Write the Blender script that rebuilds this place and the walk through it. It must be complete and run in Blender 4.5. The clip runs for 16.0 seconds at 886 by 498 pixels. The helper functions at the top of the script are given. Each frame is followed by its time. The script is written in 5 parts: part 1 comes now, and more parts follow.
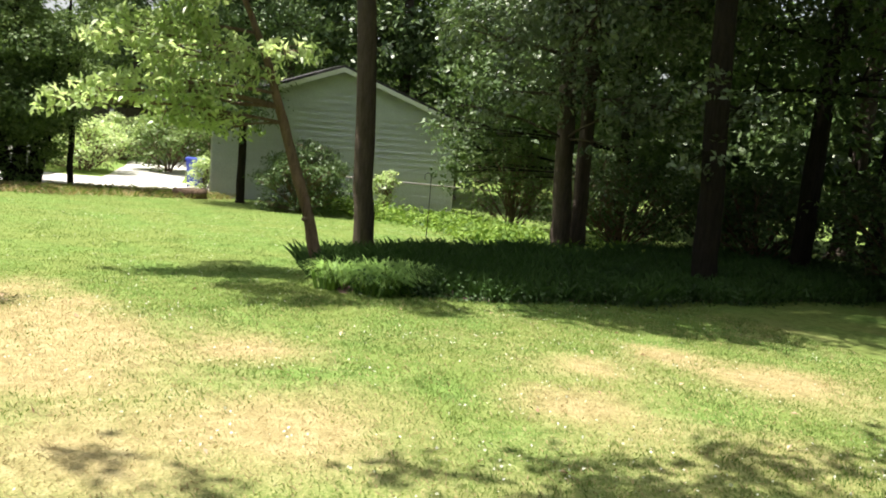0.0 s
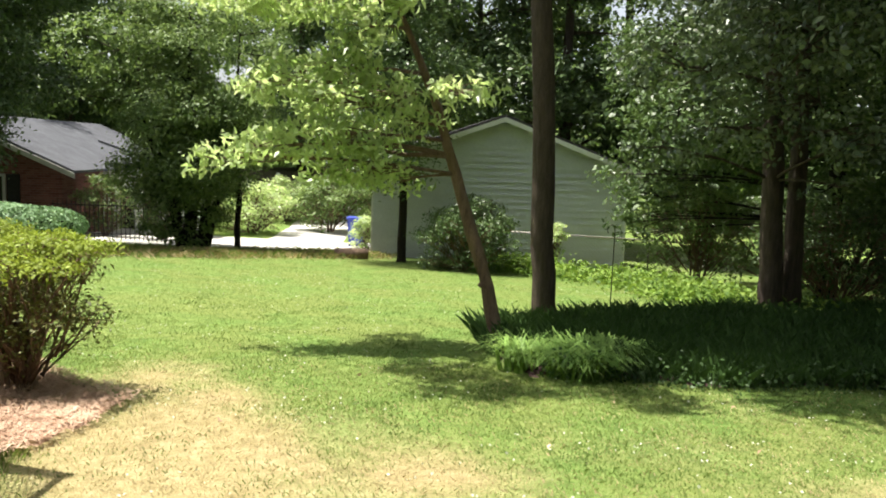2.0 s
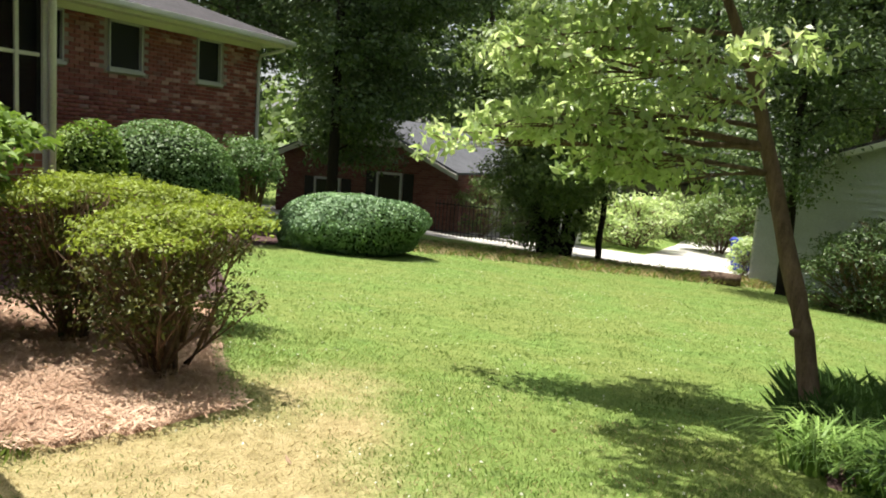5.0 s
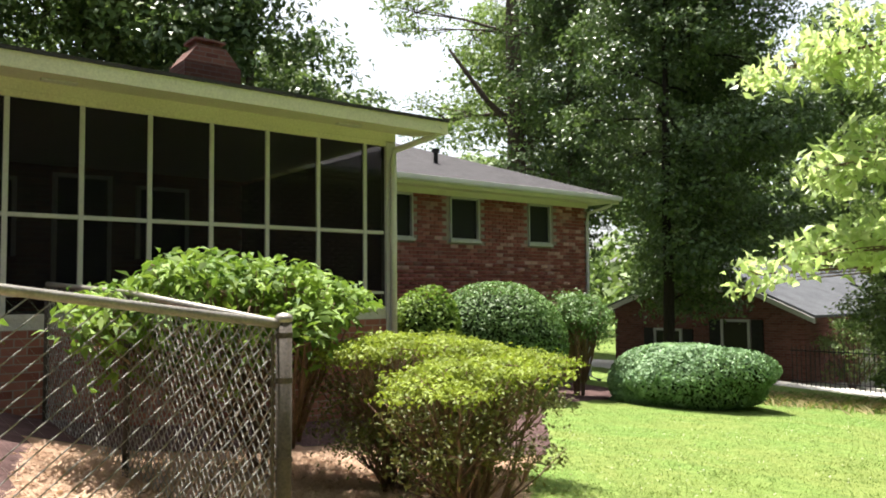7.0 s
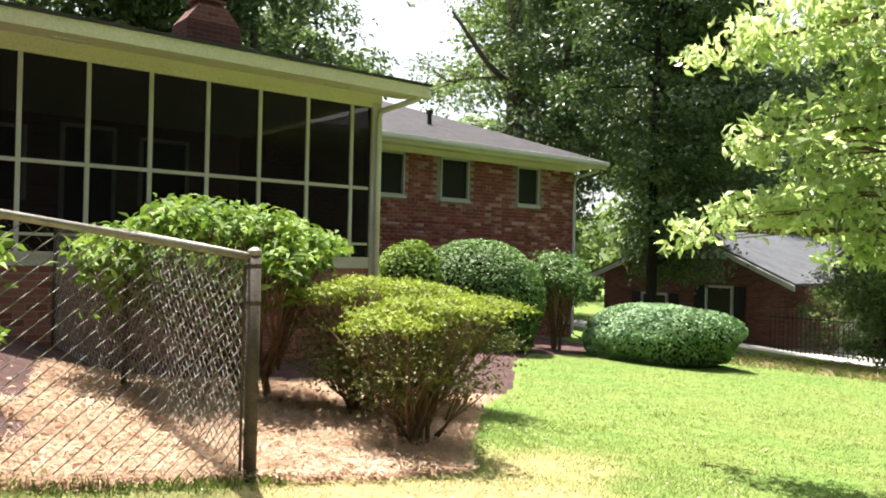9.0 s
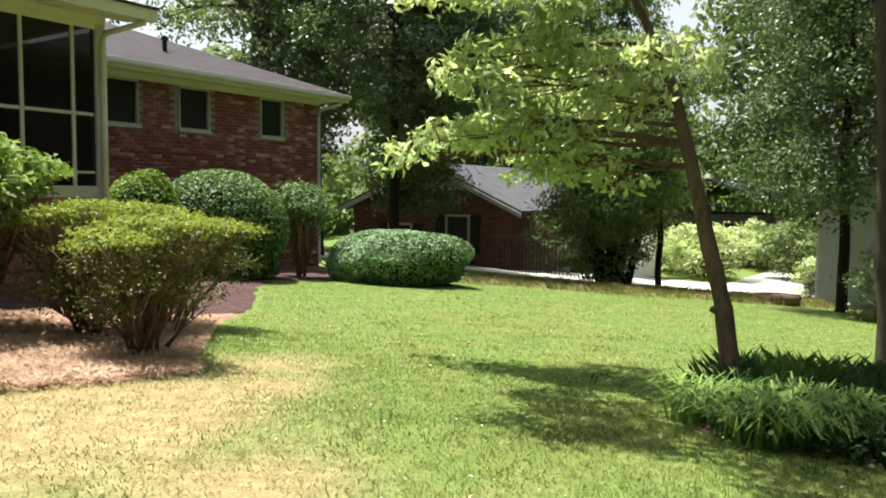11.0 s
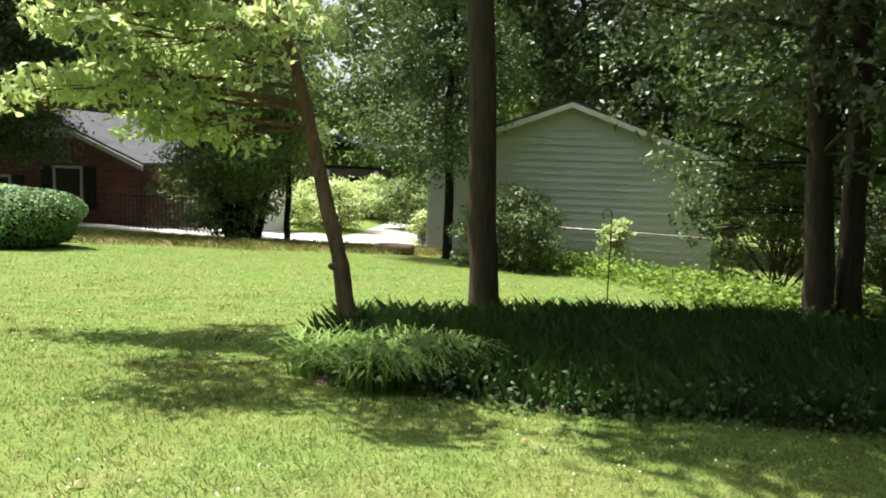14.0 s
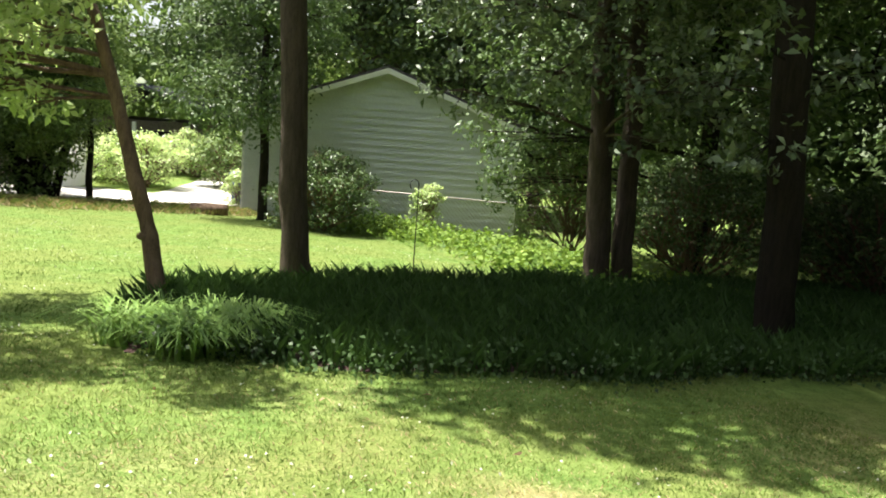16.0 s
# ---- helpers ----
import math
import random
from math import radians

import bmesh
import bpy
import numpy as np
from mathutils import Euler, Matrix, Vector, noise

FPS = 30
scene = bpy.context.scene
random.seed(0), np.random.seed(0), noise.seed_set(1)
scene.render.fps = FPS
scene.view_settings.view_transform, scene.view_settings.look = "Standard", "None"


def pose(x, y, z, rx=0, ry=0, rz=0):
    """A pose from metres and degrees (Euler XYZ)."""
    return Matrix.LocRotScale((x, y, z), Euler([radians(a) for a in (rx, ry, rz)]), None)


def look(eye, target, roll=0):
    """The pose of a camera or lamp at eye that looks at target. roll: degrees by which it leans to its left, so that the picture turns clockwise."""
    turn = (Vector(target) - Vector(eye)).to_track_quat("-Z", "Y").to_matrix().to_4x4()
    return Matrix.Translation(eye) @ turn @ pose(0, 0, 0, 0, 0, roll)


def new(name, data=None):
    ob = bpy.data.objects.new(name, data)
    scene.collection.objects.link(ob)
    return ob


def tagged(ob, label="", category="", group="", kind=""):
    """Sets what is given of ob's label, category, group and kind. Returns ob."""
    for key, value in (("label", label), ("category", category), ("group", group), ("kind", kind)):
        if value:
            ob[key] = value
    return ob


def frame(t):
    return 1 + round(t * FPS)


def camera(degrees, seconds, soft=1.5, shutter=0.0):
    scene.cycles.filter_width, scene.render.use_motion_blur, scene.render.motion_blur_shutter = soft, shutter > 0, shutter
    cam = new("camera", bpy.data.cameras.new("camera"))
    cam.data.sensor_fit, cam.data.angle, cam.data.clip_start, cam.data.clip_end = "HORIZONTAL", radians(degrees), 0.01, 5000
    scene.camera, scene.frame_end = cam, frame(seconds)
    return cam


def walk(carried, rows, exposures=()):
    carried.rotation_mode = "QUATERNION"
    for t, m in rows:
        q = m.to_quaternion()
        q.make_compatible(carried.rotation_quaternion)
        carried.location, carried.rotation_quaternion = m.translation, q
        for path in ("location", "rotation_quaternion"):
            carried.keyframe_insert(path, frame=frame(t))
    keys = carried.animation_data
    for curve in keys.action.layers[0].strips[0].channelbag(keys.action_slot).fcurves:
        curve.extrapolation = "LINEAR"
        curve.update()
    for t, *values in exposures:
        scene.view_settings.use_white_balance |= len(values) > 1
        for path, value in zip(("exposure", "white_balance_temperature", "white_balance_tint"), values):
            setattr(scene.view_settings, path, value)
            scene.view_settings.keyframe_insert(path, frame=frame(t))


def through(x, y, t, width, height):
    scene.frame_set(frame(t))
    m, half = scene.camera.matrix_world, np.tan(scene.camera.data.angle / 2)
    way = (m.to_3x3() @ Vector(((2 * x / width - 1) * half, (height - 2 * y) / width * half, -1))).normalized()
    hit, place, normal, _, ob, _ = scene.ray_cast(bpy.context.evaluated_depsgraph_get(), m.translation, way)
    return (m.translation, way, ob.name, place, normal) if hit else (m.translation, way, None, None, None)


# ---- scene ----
cam = camera(59.0, 16.0, soft=1.9)
PATH = [
    (0, (-5.391, -2.035, 1.712), (-3.495, -2.565, 1.359), 5.1),
    (0.5, (-4.755, -1.984, 1.692), (-2.79, -2.35, 1.616), 4.0),
    (1, (-4.354, -1.912, 1.644), (-2.371, -2.111, 1.472), 3.4),
    (1.5, (-4.068, -1.918, 1.616), (-2.086, -2.085, 1.413), 2.4),
    (2, (-3.829, -1.939, 1.595), (-1.849, -2.08, 1.349), 2.1),
    (2.5, (-3.445, -2.029, 1.588), (-1.47, -2.033, 1.274), 2.9),
    (3, (-3.08, -2.124, 1.54), (-1.136, -1.973, 1.097), 2.6),
    (3.2, (-2.906, -2.164, 1.519), (-0.966, -1.958, 1.078), 1.7),
    (5.3, (-1.785, -3.073, 1.378), (-0.099, -2.022, 1.148), 3.2),
    (5.5, (-1.675, -3.055, 1.37), (-0.069, -1.88, 1.166), 2.2),
    (6, (-1.627, -3.045, 1.377), (-0.11, -1.745, 1.292), 0.6),
    (6.5, (-1.695, -3.21, 1.37), (-0.317, -1.761, 1.404), 0.4),
    (7, (-1.662, -3.201, 1.345), (-0.407, -1.647, 1.458), -0.5),
    (7.5, (-1.592, -3.238, 1.287), (-0.457, -1.603, 1.489), 0.3),
    (8, (-1.603, -3.291, 1.29), (-0.543, -1.606, 1.476), 0.9),
    (8.5, (-1.681, -3.451, 1.249), (-0.613, -1.764, 1.378), 0.7),
    (9, (-1.852, -3.95, 1.249), (-0.604, -2.388, 1.263), 1.3),
    (9.5, (-1.962, -4.415, 1.203), (-0.618, -2.934, 1.227), 2.0),
    (10, (-2.022, -4.547, 1.177), (-0.562, -3.181, 1.14), 3.2),
    (10.2, (-2.064, -4.652, 1.136), (-0.573, -3.32, 1.075), 1.9),
    (12.3, (-2.077, -4.323, 1.099), (-0.226, -3.594, 0.896), 2.9),
    (12.5, (-2.07, -4.373, 1.113), (-0.21, -3.669, 0.904), 2.6),
    (13, (-2.083, -4.48, 1.106), (-0.186, -3.885, 0.891), 2.3),
    (13.5, (-2.069, -4.667, 1.077), (-0.129, -4.223, 0.879), 1.8),
    (14, (-2.101, -4.642, 1.182), (-0.131, -4.394, 0.943), 1.9),
    (14.5, (-2.189, -4.63, 1.146), (-0.206, -4.52, 0.908), 1.7),
    (15, (-2.281, -4.681, 1.145), (-0.296, -4.668, 0.897), 2.1),
    (15.5, (-2.405, -4.736, 1.316), (-0.431, -4.836, 1.007), 2.9),
    (16, (-2.563, -4.76, 1.38), (-0.601, -4.974, 1.057), 4.3),
]
walk(cam, [(t, look(e, g, r)) for t, e, g, r in PATH],
     exposures=[(0, 1.2), (1.5, 1.2), (3, 0.95), (5.5, 1.0), (6.5, 1.25), (7, 1.45), (8.5, 1.75), (9.5, 1.38), (10.2, 1.2), (12.5, 1.0), (14, 1.15), (16, 1.42)])

# ---- light ----
SUN_AZ, SUN_EL = radians(18), radians(70)
world = bpy.data.worlds.new("sky")
scene.world = world
world.use_nodes = True
wn = world.node_tree
sky = wn.nodes.new("ShaderNodeTexSky")
sky.sky_type = "NISHITA"
sky.sun_disc = False
sky.sun_elevation = SUN_EL
sky.sun_rotation = SUN_AZ
sky.dust_density = 3.0
haze = wn.nodes.new("ShaderNodeHueSaturation")
haze.inputs["Saturation"].default_value = 0.4
wn.links.new(sky.outputs[0], haze.inputs["Color"])
wn.links.new(haze.outputs[0], wn.nodes["Background"].inputs[0])
wn.nodes["Background"].inputs[1].default_value = 0.10
sun = new("sun", bpy.data.lights.new("sun", "SUN"))
sun.data.energy = 5.0
sun.data.angle = radians(0.53)
sun.data.color = (1.0, 0.95, 0.86)
sun_dir = Vector((math.sin(SUN_AZ) * math.cos(SUN_EL), math.cos(SUN_AZ) * math.cos(SUN_EL), math.sin(SUN_EL)))
sun.matrix_world = look(sun_dir * 60, (0, 0, 0))


# ---- materials ----
def mat(name, rough=0.8, spec=0.3, metal=0.0):
    m = bpy.data.materials.new(name)
    m.use_nodes = True
    b = m.node_tree.nodes["Principled BSDF"]
    b.inputs["Roughness"].default_value = rough
    b.inputs["Specular IOR Level"].default_value = spec
    b.inputs["Metallic"].default_value = metal
    return m, m.node_tree, b


def node(nt, kind, **inputs):
    n = nt.nodes.new(kind)
    for k, v in inputs.items():
        n.inputs[k.replace("_", " ")].default_value = v
    return n


def coords(nt, scale=(1, 1, 1), which="Object"):
    tc = nt.nodes.new("ShaderNodeTexCoord")
    mp = nt.nodes.new("ShaderNodeMapping")
    mp.inputs["Scale"].default_value = scale
    nt.links.new(tc.outputs[which], mp.inputs["Vector"])
    return mp.outputs["Vector"]


def ramp(nt, fac, stops):
    r = nt.nodes.new("ShaderNodeValToRGB")
    e = r.color_ramp.elements
    while len(e) < len(stops):
        e.new(0.5)
    for el, (p, c) in zip(e, stops):
        el.position, el.color = p, (*c, 1)
    nt.links.new(fac, r.inputs["Fac"])
    return r.outputs["Color"]


def mix(nt, fac, a, b, how="MIX"):
    n = nt.nodes.new("ShaderNodeMix")
    n.data_type, n.blend_type = "RGBA", how
    for sock, v in (("Factor", fac), ("A", a), ("B", b)):
        s = n.inputs[0] if sock == "Factor" else n.inputs[6 if sock == "A" else 7]
        if isinstance(v, (int, float)):
            s.default_value = v
        elif isinstance(v, tuple):
            s.default_value = (*v, 1)
        else:
            nt.links.new(v, s)
    return n.outputs[2]


def noise_tex(nt, vec, scale, detail=5, rough=0.6, dist=0.0):
    n = node(nt, "ShaderNodeTexNoise", Scale=scale, Detail=detail, Roughness=rough, Distortion=dist)
    nt.links.new(vec, n.inputs["Vector"])
    return n.outputs["Fac"]


def bump(nt, bsdf, height, strength=0.4, distance=0.02):
    b = node(nt, "ShaderNodeBump", Strength=strength, Distance=distance)
    nt.links.new(height, b.inputs["Height"])
    nt.links.new(b.outputs["Normal"], bsdf.inputs["Normal"])


def surface(name, lo, hi, scale=8.0, fine=60.0, rough=0.8, spec=0.3, metal=0.0, stretch=(1, 1, 1), bumpy=0.3, dist=0.01, mid=None):
    """Two scales of mottle between two colours, with relief."""
    m, nt, b = mat(name, rough, spec, metal)
    v = coords(nt, stretch)
    n1, n2 = noise_tex(nt, v, scale), noise_tex(nt, v, fine)
    c1 = ramp(nt, n1, [(0.3, lo), (0.7, hi)] if mid is None else [(0.25, lo), (0.5, mid), (0.75, hi)])
    c = mix(nt, 0.35, c1, ramp(nt, n2, [(0.3, tuple(x * 0.6 for x in lo)), (0.7, tuple(min(1, x * 1.25) for x in hi))]))
    nt.links.new(c, b.inputs["Base Color"])
    bump(nt, b, n2, bumpy, dist)
    return m


def leaf_mat(name, cols, rough=0.45, spec=0.4, through=0.35, patch=1.5):
    """Leaves: colour varies leaf by leaf and in larger patches; some light passes through."""
    m, nt, b = mat(name, rough, spec)
    geo = nt.nodes.new("ShaderNodeNewGeometry")
    n = len(cols)
    c = ramp(nt, geo.outputs["Random Per Island"], [(i / max(1, n - 1), k) for i, k in enumerate(cols)])
    big = noise_tex(nt, coords(nt), patch, 2)
    c = mix(nt, 0.5, c, ramp(nt, big, [(0.3, tuple(x * 0.65 for x in cols[0])), (0.7, tuple(min(1, x * 1.2) for x in cols[-1]))]))
    nt.links.new(c, b.inputs["Base Color"])
    t = nt.nodes.new("ShaderNodeBsdfTranslucent")
    nt.links.new(mix(nt, 1.0, c, (1.0, 1.0, 0.72), "MULTIPLY"), t.inputs["Color"])
    s = nt.nodes.new("ShaderNodeMixShader")
    s.inputs[0].default_value = through
    nt.links.new(b.outputs[0], s.inputs[1])
    nt.links.new(t.outputs[0], s.inputs[2])
    nt.links.new(s.outputs[0], nt.nodes["Material Output"].inputs[0])
    return m


BARK_DARK = surface("bark_dark", (0.045, 0.034, 0.026), (0.13, 0.10, 0.08), 6, 40, 0.9, 0.2, stretch=(4, 4, 0.6), bumpy=0.9, dist=0.03)
BARK_RED = surface("bark_red", (0.075, 0.05, 0.037), (0.27, 0.185, 0.135), 5, 45, 0.9, 0.2, stretch=(4, 4, 0.5), bumpy=0.8, dist=0.02)
# darker copy of the dark bark: shade under the crowns put into its colour
BARK_SHADED = surface("shaded_bark", (0.012, 0.010, 0.008), (0.04, 0.032, 0.026), 6, 40, 0.95, 0.15, stretch=(4, 4, 0.6), bumpy=0.9, dist=0.03)
TWIG = surface("twig", (0.10, 0.065, 0.045), (0.26, 0.17, 0.12), 20, 90, 0.9, 0.2, bumpy=0.5)
LEAF_LIME = leaf_mat("leaf_lime", [(0.33, 0.49, 0.16), (0.48, 0.62, 0.26), (0.70, 0.78, 0.50)], 0.35, 0.5, through=0.6)
LEAF_MID = leaf_mat("leaf_mid", [(0.07, 0.135, 0.036), (0.14, 0.225, 0.064), (0.28, 0.37, 0.14)], 0.5, 0.3, through=0.4)
LEAF_DARK = leaf_mat("leaf_dark", [(0.032, 0.068, 0.022), (0.072, 0.14, 0.04), (0.17, 0.24, 0.09)], 0.42, 0.4, 0.28)
LEAF_HOLLY = leaf_mat("leaf_holly", [(0.028, 0.06, 0.022), (0.07, 0.13, 0.05), (0.30, 0.36, 0.21)], 0.36, 0.55, 0.18)
LEAF_YELLOW = leaf_mat("leaf_yellow", [(0.05, 0.12, 0.02), (0.13, 0.25, 0.035), (0.29, 0.40, 0.08)], 0.6, 0.25, 0.35, 3)
LEAF_AZALEA = leaf_mat("leaf_azalea", [(0.11, 0.14, 0.018), (0.20, 0.275, 0.032), (0.34, 0.42, 0.065)], 0.55, 0.2, 0.35, 3)
LEAF_LOWER = leaf_mat("leaf_azalea_lower", [(0.065, 0.08, 0.02), (0.125, 0.15, 0.034), (0.21, 0.21, 0.06)], 0.5, 0.3, 0.25, 3)
LEAF_BOX = leaf_mat("leaf_box", [(0.04, 0.10, 0.022), (0.09, 0.19, 0.045), (0.21, 0.33, 0.11)], 0.5, 0.3, 0.25, 4)
LEAF_BLUE = leaf_mat("leaf_blue", [(0.075, 0.17, 0.06), (0.16, 0.30, 0.12), (0.34, 0.49, 0.27)], 0.5, 0.3, 0.3, 4)
LEAF_PURPLE = leaf_mat("leaf_purple", [(0.04, 0.02, 0.028), (0.09, 0.05, 0.06), (0.16, 0.10, 0.11)], 0.5, 0.3, 0.15, 4)
# near-black green: the shade between a shrub's leaves, put into colour
CORE = surface("shrub_inner_shade", (0.010, 0.020, 0.007), (0.03, 0.045, 0.015), 8, 50, 0.95, 0.1)
GRASS_BLADE = leaf_mat("grass_blade", [(0.075, 0.148, 0.026), (0.145, 0.228, 0.05), (0.27, 0.325, 0.105)], 0.7, 0.2, 0.4, 2.2)
STRAW_BLADE = leaf_mat("straw_blade", [(0.26, 0.21, 0.09), (0.44, 0.35, 0.18), (0.57, 0.47, 0.28)], 0.8, 0.2, 0.2, 0.7)
IRIS_BLADE = leaf_mat("strap_leaf", [(0.07, 0.16, 0.03), (0.16, 0.30, 0.06), (0.32, 0.46, 0.13)], 0.5, 0.2, 0.35)
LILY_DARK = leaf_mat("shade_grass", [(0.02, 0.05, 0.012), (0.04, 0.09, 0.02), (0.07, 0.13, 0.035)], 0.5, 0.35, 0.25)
STRAW_RED = leaf_mat("pine_needle", [(0.28, 0.155, 0.095), (0.47, 0.31, 0.21), (0.64, 0.47, 0.35)], 0.85, 0.15, 0.1, 2)
CLOVER = leaf_mat("clover_head", [(0.45, 0.48, 0.30), (0.60, 0.62, 0.48), (0.70, 0.70, 0.62)], 0.8, 0.1, 0.2)
MULCH = surface("pine_straw", (0.28, 0.165, 0.105), (0.54, 0.36, 0.25), 5, 70, 0.95, 0.1, bumpy=1.0, dist=0.03)
DARK_MULCH = surface("dark_mulch", (0.05, 0.028, 0.028), (0.16, 0.10, 0.095), 6, 60, 0.95, 0.1, bumpy=1.0, dist=0.03)
CONCRETE = surface("concrete", (0.42, 0.40, 0.37), (0.62, 0.60, 0.56), 0.8, 30, 0.9, 0.2, bumpy=0.2)
MORTAR = surface("mortar", (0.20, 0.17, 0.15), (0.34, 0.29, 0.26), 6, 80, 0.95, 0.1, bumpy=0.6)
GREY_TRIM = surface("dull_trim_paint", (0.36, 0.36, 0.33), (0.50, 0.50, 0.47), 2.0, 60, 0.6, 0.3, bumpy=0.1)
CREAM = surface("cream_paint", (0.58, 0.56, 0.42), (0.68, 0.66, 0.50), 1.2, 50, 0.6, 0.3, bumpy=0.08)
WHITE = surface("white_paint", (0.70, 0.70, 0.68), (0.82, 0.82, 0.80), 1.5, 50, 0.55, 0.3, bumpy=0.08)
PALE_GREY = surface("weathered_white_paint", (0.45, 0.45, 0.42), (0.60, 0.60, 0.57), 2.0, 60, 0.6, 0.3, bumpy=0.1)
SIDING = surface("white_siding", (0.48, 0.50, 0.53), (0.62, 0.64, 0.67), 0.7, 20, 0.6, 0.3, stretch=(1, 1, 3), bumpy=0.1)
SHINGLE = surface("asphalt_shingle", (0.03, 0.028, 0.031), (0.075, 0.07, 0.076), 3, 70, 0.95, 0.2, bumpy=0.8)
SHINGLE_PALE = surface("pale_shingle", (0.06, 0.062, 0.072), (0.125, 0.13, 0.145), 2, 60, 0.95, 0.2, bumpy=0.8)
SCREEN_DARK = surface("dark_interior", (0.012, 0.011, 0.011), (0.03, 0.027, 0.025), 1.5, 20, 0.9, 0.2)
GALV = surface("galvanised_steel", (0.22, 0.20, 0.18), (0.38, 0.35, 0.31), 12, 90, 0.5, 0.5, 0.6, bumpy=0.2)
WIRE = surface("fence_wire", (0.17, 0.16, 0.15), (0.38, 0.36, 0.33), 12, 90, 0.6, 0.4, 0.3, bumpy=0.2)
POST_STEEL = surface("weathered_post_steel", (0.045, 0.037, 0.03), (0.11, 0.09, 0.075), 10, 80, 0.7, 0.3, 0.2, bumpy=0.3)
BLACK_IRON = surface("black_iron", (0.012, 0.012, 0.012), (0.03, 0.03, 0.03), 12, 80, 0.5, 0.4, 0.5)
BLUE_PLASTIC = surface("blue_plastic", (0.03, 0.05, 0.32), (0.05, 0.08, 0.45), 3, 40, 0.4, 0.5, bumpy=0.05)
STUMP_WOOD = surface("cut_wood", (0.12, 0.08, 0.055), (0.24, 0.17, 0.12), 8, 60, 0.9, 0.2)
STONE = surface("edging_stone", (0.10, 0.085, 0.07), (0.26, 0.22, 0.19), 8, 50, 0.95, 0.2, bumpy=0.8)


def brick_mat():
    m, nt, b = mat("brick_face", 0.9, 0.2)
    oi = nt.nodes.new("ShaderNodeObjectInfo")
    geo = nt.nodes.new("ShaderNodeNewGeometry")
    add = nt.nodes.new("ShaderNodeMath")
    add.operation = "ADD"
    nt.links.new(oi.outputs["Random"], add.inputs[0])
    nt.links.new(geo.outputs["Random Per Island"], add.inputs[1])
    fr = nt.nodes.new("ShaderNodeMath")
    fr.operation = "FRACT"
    nt.links.new(add.outputs[0], fr.inputs[0])
    c = ramp(nt, fr.outputs[0], [(0.0, (0.22, 0.09, 0.085)), (0.35, (0.29, 0.115, 0.105)), (0.65, (0.35, 0.155, 0.14)), (0.80, (0.40, 0.22, 0.20)), (0.92, (0.60, 0.48, 0.46)), (1.0, (0.20, 0.095, 0.09))])
    tc = nt.nodes.new("ShaderNodeNewGeometry").outputs["Position"]
    n = noise_tex(nt, tc, 30, 5)
    c = mix(nt, 0.5, c, mix(nt, n, (0.10, 0.04, 0.035), (0.40, 0.20, 0.17)), "OVERLAY")
    nt.links.new(c, b.inputs["Base Color"])
    bump(nt, b, n, 0.5, 0.006)
    return m


BRICK = brick_mat()


def brick_wall_mat(name, dark=1.0):
    m, nt, b = mat(name, 0.9, 0.2)
    pos = nt.nodes.new("ShaderNodeNewGeometry").outputs["Position"]
    sp, cb, ad = nt.nodes.new("ShaderNodeSeparateXYZ"), nt.nodes.new("ShaderNodeCombineXYZ"), nt.nodes.new("ShaderNodeMath")
    nt.links.new(pos, sp.inputs[0])
    nt.links.new(sp.outputs[0], ad.inputs[0])
    nt.links.new(sp.outputs[1], ad.inputs[1])
    nt.links.new(ad.outputs[0], cb.inputs[0])
    nt.links.new(sp.outputs[2], cb.inputs[1])
    t = nt.nodes.new("ShaderNodeTexBrick")
    t.inputs["Scale"].default_value = 1.0
    t.inputs["Brick Width"].default_value, t.inputs["Row Height"].default_value = 0.21, 0.075
    t.inputs["Mortar Size"].default_value = 0.006
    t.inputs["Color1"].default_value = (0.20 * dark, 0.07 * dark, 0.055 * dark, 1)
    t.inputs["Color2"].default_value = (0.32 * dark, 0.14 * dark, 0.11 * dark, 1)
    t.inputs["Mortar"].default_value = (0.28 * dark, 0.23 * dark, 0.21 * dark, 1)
    nt.links.new(cb.outputs[0], t.inputs["Vector"])
    n = noise_tex(nt, pos, 3, 5)
    c = mix(nt, 0.5, t.outputs["Color"], mix(nt, n, (0.2, 0.2, 0.2), (0.75, 0.72, 0.7)), "OVERLAY")
    nt.links.new(c, b.inputs["Base Color"])
    bump(nt, b, t.outputs["Fac"], -0.4, 0.01)
    return m


BRICK_WALL = brick_wall_mat("brick_wall")
# darkened copy of the brick, with tree shade on the neighbour's wall in its colour
BRICK_DARKENED = brick_wall_mat("darkened_brick_wall", 0.55)
BRICK_CHIMNEY = brick_wall_mat("dark_chimney_brick", 0.28)


def glass_mat(name="window_glass"):
    m, nt, b = mat(name, 0.25, 0.25)
    b.inputs["Base Color"].default_value = (0.02, 0.02, 0.019, 1)
    n = noise_tex(nt, coords(nt), 2.0, 2)
    bump(nt, b, n, 0.05, 0.01)
    return m


GLASS = glass_mat()


def ground_h(x, y):
    """The lie of the land: it falls away along x, and towards the camera's side of the garden."""
    u = x if x < 24 else 24 + 4 * (1 - math.exp(-(x - 24) / 4))
    u = u if u > -7 else -7 - 4 * (1 - math.exp((u + 7) / 4))
    v = y if y > -12 else -12 - 4 * (1 - math.exp((y + 12) / 4))
    v = v if v < 9 else 9 + 4 * (1 - math.exp(-(v - 9) / 4))
    z = -0.078 * u + 0.03 * v
    z += 0.4 * smooth(-0.1, 3.0, y) * smooth(1.2, -2.5, x)
    z += 0.07 * smooth(-1.0, 0.1, y) * max(0.0, min(3.0, -x))
    return z


def smooth(a, b, x):
    t = max(0.0, min(1.0, (x - a) / (b - a)))
    return t * t * (3 - 2 * t)


